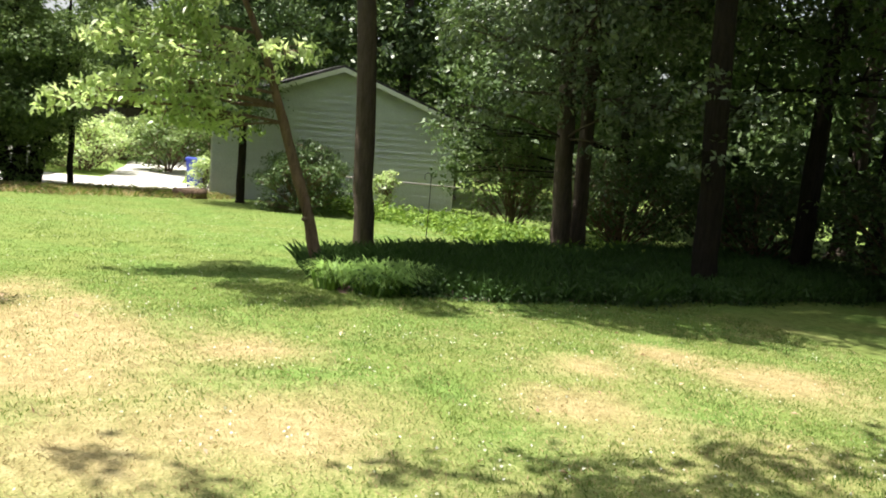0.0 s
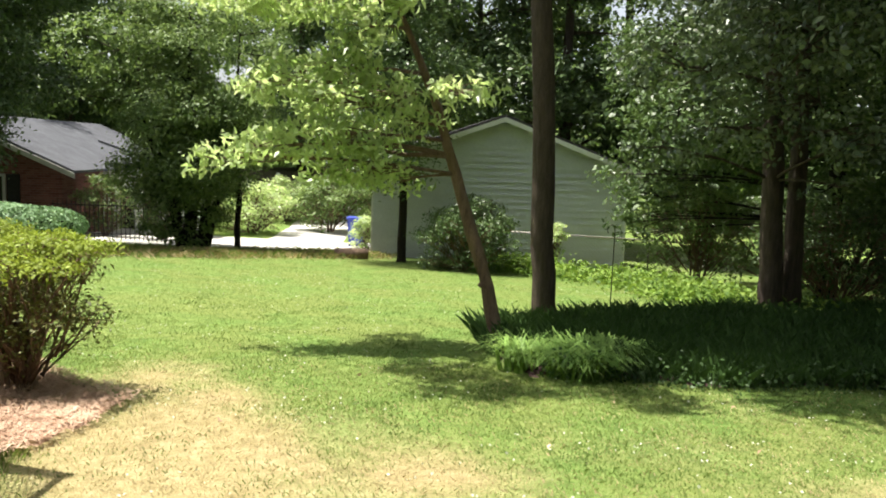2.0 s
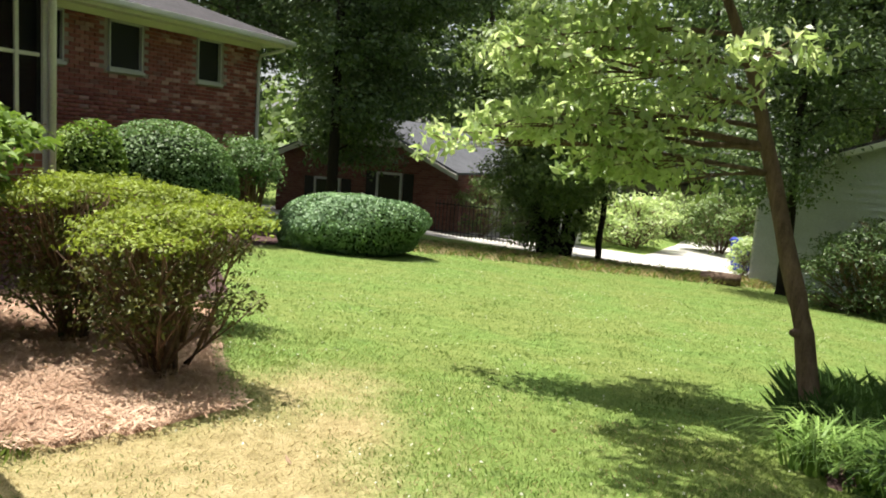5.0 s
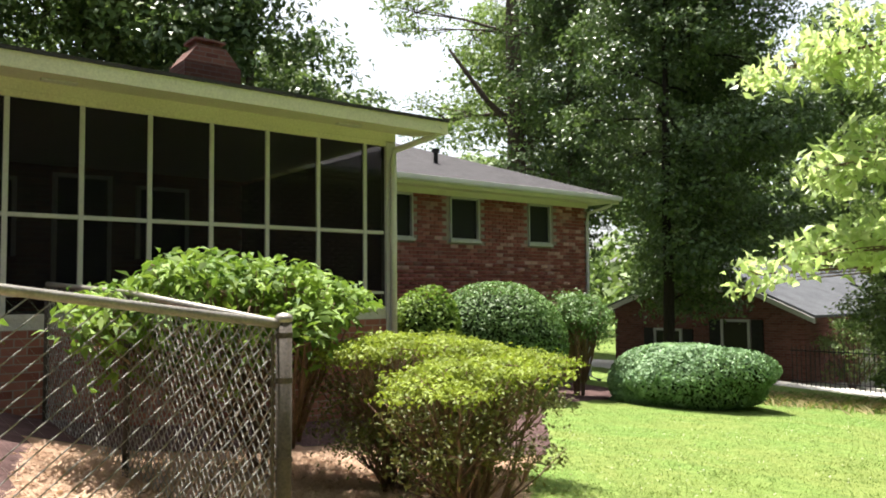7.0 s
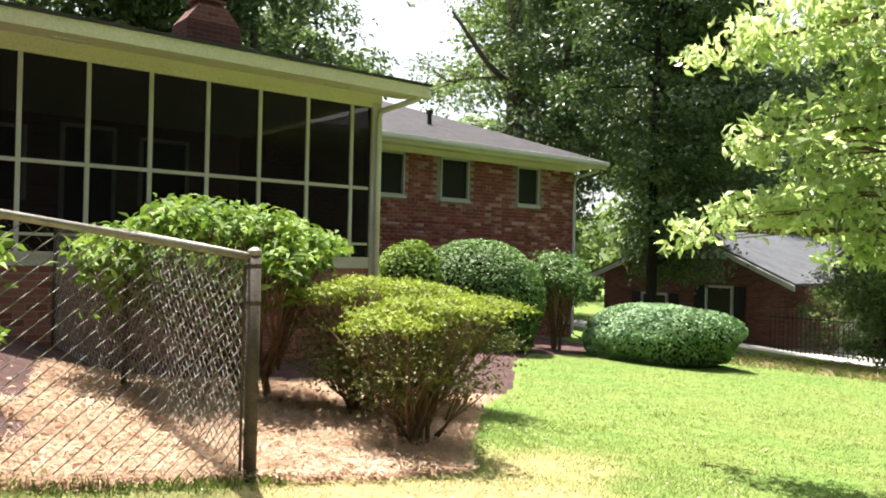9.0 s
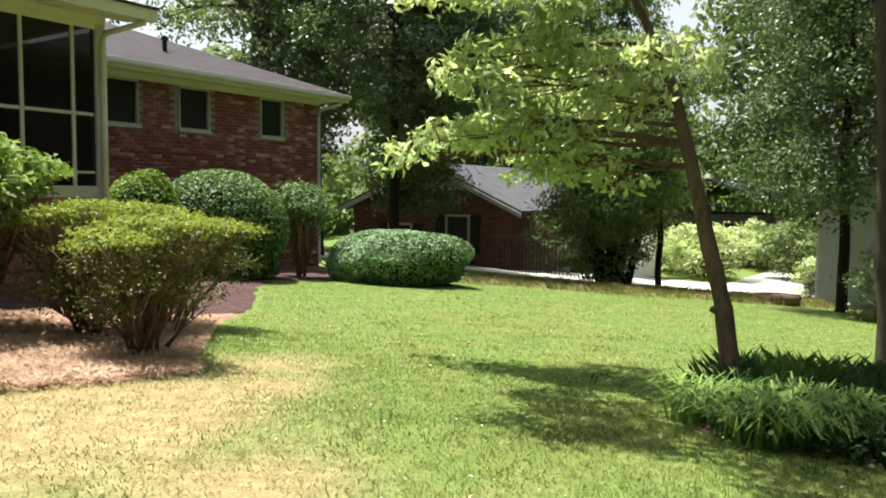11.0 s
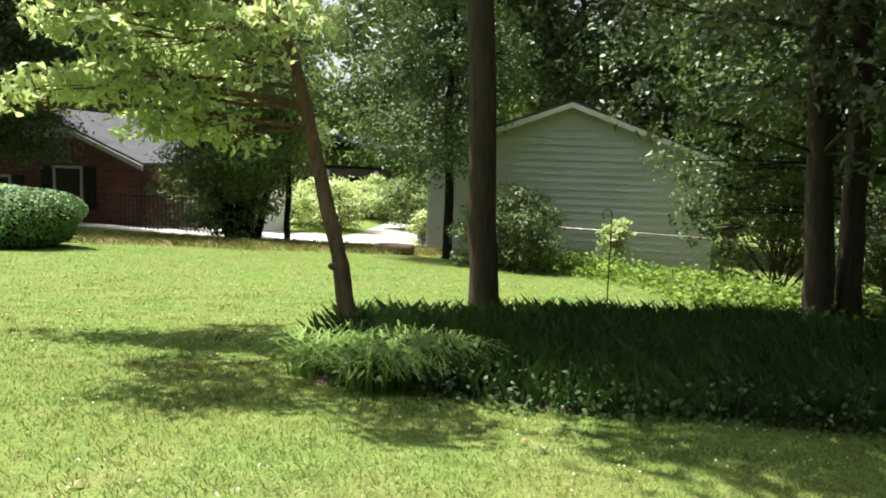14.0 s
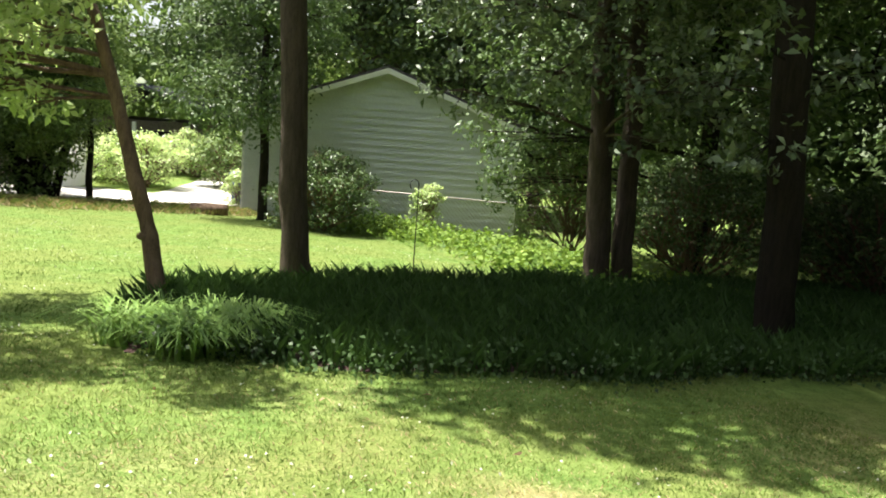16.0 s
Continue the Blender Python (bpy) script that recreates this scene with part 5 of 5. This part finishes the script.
def mid_spot(rng):
    x, y = 1.8 + 15.7 * rng.uniform(0, 1) ** 1.3, -7.5 + 13 * rng.uniform(0, 1)
    if rng.uniform(0, 1) > smooth(1.8, 4.2, x):
        return None
    return (x, y, 1.0) if lawn_ok(x, y) else None


blades("lawn_grass", 180000, near_spot, 0.024, 0.0026, GRASS_BLADE, "short green lawn grass", "grass", 61, 0.9)
blades("straw_grass", 95000, dry_spot, 0.02, 0.0024, STRAW_BLADE, "dry straw-coloured grass in worn patches", "grass", 62, 1.4)
blades("far_lawn_grass", 100000, mid_spot, 0.024, 0.0042, GRASS_BLADE, "short green grass on the middle of the lawn", "grass", 63, 0.9)


def tuft_spot(rng):
    x, y = -3.4 + 11 * rng.uniform(0, 1) ** 1.4, -8.0 + 9.0 * rng.uniform(0, 1)
    k = noise.noise((x * 2.6, y * 2.6, 2)) + 0.5 * noise.noise((x * 8, y * 8, 5))
    return (x, y, 0.7 + k) if lawn_ok(x, y) and k > 0.1 and dryness(x, y) < 0.36 else None


blades("grass_tufts", 70000, tuft_spot, 0.027, 0.0026, GRASS_BLADE, "coarser uneven tufts standing out of the lawn", "grass", 68, 1.0)


def fence_foot(rng):
    x = -7 * rng.uniform(0, 1) ** 1.3 + 0.15
    return (x, rng.normal(-0.05, 0.06), rng.uniform(0.4, 1.3))


blades("fence_weeds", 2600, fence_foot, 0.06, 0.003, GRASS_BLADE, "uncut grass along the foot of the fence", "grass", 64, 0.6)


def mulch_spot(rng):
    x, y = -3.5 + 6.5 * rng.uniform(0, 1), -0.5 + 3.2 * rng.uniform(0, 1)
    return (x, y, 1.0) if in_bed(x, y) and not in_dark(x, y) else None


rng = nrng(65)
vs, fs = [], []
for i in range(60000):
    p = mulch_spot(rng)
    if p is None:
        continue
    x, y, _ = p
    z = gz(x, y) + 0.035 + rng.uniform(0, 0.035)
    a, L, w, t = rng.uniform(0, 6.283), rng.uniform(0.04, 0.12), rng.uniform(0.0015, 0.006), rng.normal(0, 0.25)
    c, s = math.cos(a), math.sin(a)
    q = len(vs)
    vs += [(x - c * L / 2 - s * w, y - s * L / 2 + c * w, z - t * L / 2), (x - c * L / 2 + s * w, y - s * L / 2 - c * w, z - t * L / 2), (x + c * L / 2, y + s * L / 2, z + t * L / 2)]
    fs.append((q, q + 1, q + 2))
tagged(raw("pine_straw", vs, fs, STRAW_RED), "loose pine straw and dry leaves over the bed", "mulch", kind="stuff")
rng = nrng(66)
pts = []
for i in range(600):
    x, y = rng.uniform(-3.4, 2.6), rng.uniform(-0.4, 2.2)
    if in_bed(x, y):
        pts.append((x, y, gz(x, y) + 0.06))
tagged(leaf_mesh("fallen_leaves", pts, np.tile([0, 0, 1.0], (len(pts), 1)), 0.05, 0.03, STRAW_RED, None, rng, 0), "fallen dry leaves scattered over the mulch", "leaf litter", kind="stuff")

rng = nrng(67)
pts = []
for i in range(6500):
    x, y = -3.0 + 15 * rng.uniform(0, 1) ** 1.3, rng.uniform(-7.5, 3.5)
    if lawn_ok(x, y) and noise.noise((x * 1.1, y * 1.1, 4)) > rng.uniform(-0.3, 0.3):
        pts.append((x, y, gz(x, y) + 0.022))
tagged(leaf_mesh("clover_flowers", pts, np.tile([0, 0, 1.0], (len(pts), 1)), 0.018, 0.016, CLOVER, None, rng, 0), "pale clover heads and petals flecked over the lawn", "flowers", kind="stuff")
pts = [(x, y, gz(x, y) + 0.025) for x, y in ((rng.uniform(-2.6, 3.0), rng.uniform(-6, 0)) for i in range(28)) if lawn_ok(x, y)]
tagged(leaf_mesh("dry_leaves", pts, np.tile([0, 0, 1.0], (len(pts), 1)), 0.05, 0.03, STRAW_RED, None, rng, 0), "a few curled dry leaves lying on the lawn", "leaf litter", kind="stuff")

# ---- beyond the lawn ----
garage_fence = empty("chain_link_fence", pose(0, 0, 0), "low chain-link fence before the white garage", "fence")
fence_run(garage_fence, (18.2, -4.0), (17.6, -12.0), 3, 0.003, 0.11, 1.0)
bush("sapling", 17.2, -6.45, tiers(17.2, -6.45, 0.3, -1.2, -0.15, 12, 71, 0.2), LEAF_LIME, 900, 0.12, 0.05, "light green sapling by the garage fence", 71, 3, 0.05, 0.012, 0.5)
bush("driveway_shrub", 20.3, -1.3, tiers(20.3, -1.3, 0.4, -1.5, -0.35, 12, 72, 0.25), LEAF_LIME, 1600, 0.12, 0.05, "light green leafy shrub by the driveway", 72, 4, 0.08, 0.012, 0.5)
for i, (x, y, r, z) in enumerate(((28.5, 3.6, 1.6, 0.3), (31, 0.6, 1.5, 0.5), (30, 6.2, 1.4, 0.0), (33.5, -2.2, 1.8, 0.6), (35, 3.0, 1.8, 0.3))):
    bush("garden_shrub", x, y, tiers(x, y, r, -1.9, z, 20, 80 + i, 0.55), LEAF_LIME if i % 2 == 0 else LEAF_MID, 5000, 0.16, 0.08, "rounded green garden shrub across the driveway", 80 + i, 5, 0.2, 0.03, 0.6)
bush("hillside_shrub", 10.5, -10.6, tiers(10.5, -10.6, 1.4, -0.9, 1.2, 22, 91, 0.5), LEAF_DARK, 7000, 0.10, 0.05, "dark shrub at the wood's edge", 91, 6, 0.2, 0.02, 0.6)
bush("hillside_shrub", 14.8, -9.6, tiers(14.8, -9.6, 1.2, -1.2, 1.4, 20, 92, 0.5), LEAF_MID, 6000, 0.10, 0.05, "leafy shrub at the wood's edge beside the garage", 92, 6, 0.2, 0.02, 0.6)
for i, (x, y) in enumerate(((9.5, -13.5), (6.2, -14.5), (3.5, -13.2), (12.5, -14.5), (0.5, -14.0), (16.5, -12.5))):
    bush("hillside_shrub", x, y, tiers(x, y, 1.5, gz(x, y) + 0.2, gz(x, y) + 2.2 + 0.3 * (i % 3), 20, 93 + i, 0.55), LEAF_DARK, 6000, 0.13, 0.06, "dark undergrowth shrub in the shade of the wood", 93 + i, 6, 0.2, 0.02, 0.6)

bush("wing_shrub", 21.6, 7.0, tiers(21.6, 7.0, 0.8, -1.3, 0.6, 16, 95, 0.35), LEAF_MID, 2600, 0.11, 0.05, "thin-leaved shrub before the white wing", 95, 5, 0.15, 0.02, 0.6)
bush("wing_shrub", 21.3, 5.2, tiers(21.3, 5.2, 0.9, -1.3, 0.9, 18, 96, 0.38), LEAF_DARK, 3400, 0.11, 0.05, "dark loose shrub before the white wing", 96, 5, 0.15, 0.02, 0.6)
log = empty("cut_log", pose(17.6, -0.95, gz(17.6, -0.95)), "weathered reddish cut log lying at the lawn's edge", "log")
bm = bmesh.new()
tube(bm, [(0, -0.45, 0.13), (0, 0, 0.14), (0.03, 0.45, 0.13)], [0.14, 0.15, 0.13], 14, 0.08, random.Random(3))
part("trunk_piece", bm, BARK_RED, log, shade=True)
for s, r in ((-0.455, 0.13), (0.455, 0.12)):
    bm = bmesh.new()
    bmesh.ops.create_cone(bm, cap_ends=True, segments=14, radius1=r, radius2=r, depth=0.01, matrix=Matrix.Translation((0.0, s, 0.13)) @ Matrix.Rotation(radians(90), 4, "X"))
    part("cut_end", bm, STUMP_WOOD, log)

iron = empty("iron_fence", pose(20.0, 6.3, gz(20, 6.3)), "black wrought iron picket fence beside the brick house", "fence")
for i in range(26):
    y = -1.6 + i * 0.13
    bm = bmesh.new()
    tube(bm, [(0, y, -0.05), (0, y, 1.1), (0, y, 1.2)], [0.011, 0.011, 0.001], 6)
    part("picket", bm, BLACK_IRON, iron)
for z in (0.15, 1.0):
    part("rail", box(bmesh.new(), -0.012, 0.012, -1.65, 1.7, z, z + 0.03), BLACK_IRON, iron)

far = empty("far_house", pose(38, 5, -2.0), "far pale house with a columned porch and grey roof", "house")
part("wall", box(bmesh.new(), 0, 7, -4, 6, -0.3, 2.3), STONE, far)
part("roof", yz_prism(bmesh.new(), [(-4.6, 2.2), (1, 3.9), (6.6, 2.2), (6.6, 2.3), (1, 4.05), (-4.6, 2.3)], -1.8, 7.5), SHINGLE_PALE, far)
for y in (-3.8, -1.3, 1.2, 3.7, 5.9):
    part("porch_column", box(bmesh.new(), -1.6, -1.45, y - 0.08, y + 0.08, -0.2, 2.25), WHITE, far)
for y in (-3.0, -0.2, 2.4, 4.6):
    part("window", box(bmesh.new(), -0.03, 0.0, y, y + 0.9, 0.5, 1.8), GLASS, far)

# ---- woods that close the view ----
rng = nrng(99)
cs, ns = [], []
for i in range(620):
    a = rng.uniform(0, 6.283)
    r = rng.uniform(40, 58)
    cx, cy = 8 + r * math.cos(a), r * math.sin(a)
    h = rng.uniform(0.5, 6 if rng.uniform() < 0.6 else 15)
    s = rng.uniform(2.2, 4.2)
    d, q = sphere_pts(rng, 260)
    cs.append(q * np.array([s, s, s * 0.8]) + np.array([cx, cy, ground_h(cx, cy) + h]))
    ns.append(d + np.array([0, 0, 0.5]))
tagged(leaf_mesh("distant_woods", np.concatenate(cs), np.concatenate(ns), 0.75, 0.5, LEAF_MID, None, rng), "distant mixed green woods closing the view", "woods", kind="stuff")

# ---- bricks of the facade ----
C, BL, BH, GAP = 0.0755, 0.2, 0.066, 0.0095
bm = bmesh.new()
box(bm, -BL / 2, BL / 2, 0.0, 0.05, 0, BH, 0.003)
brick_me = bpy.data.meshes.new("brick")
bm.to_mesh(brick_me)
bm.free()
brick_me.materials.append(BRICK)
rest_v, rest_f, single = [], [], 0
rb = random.Random(12)
row, z = 0, -0.75
while z < 3.30:
    x = 3.92 + (0.105 if row % 2 else 0)
    while x < 12.55:
        x0, x1 = x - BL / 2, x + BL / 2
        hit = any(x1 > a - 0.01 and x0 < b + 0.01 and z + BH > c - 0.07 and z < d + 0.005 for a, b, c, d in holes)
        if not hit:
            yy = HY + rb.uniform(-0.003, 0.003) - 0.003
            if single < 300 and z > 1.9 and x > 7.0:
                ob = new("brick", brick_me)
                ob.parent = facade
                ob.location = house_inv @ Vector((x, yy, z))
                single += 1
            else:
                k = len(rest_v)
                rest_v += [house_inv @ Vector(p) for p in ((x0, yy, z), (x1, yy, z), (x1, yy, z + BH), (x0, yy, z + BH), (x0, yy + 0.05, z), (x1, yy + 0.05, z), (x1, yy + 0.05, z + BH), (x0, yy + 0.05, z + BH))]
                rest_f += [(k, k + 1, k + 2, k + 3), (k + 4, k, k + 3, k + 7), (k + 1, k + 5, k + 6, k + 2), (k + 3, k + 2, k + 6, k + 7), (k + 4, k + 5, k + 1, k)]
        x += BL + GAP
    z += C
    row += 1
tagged(raw("brickwork", rest_v, rest_f, BRICK, facade), kind="stuff")
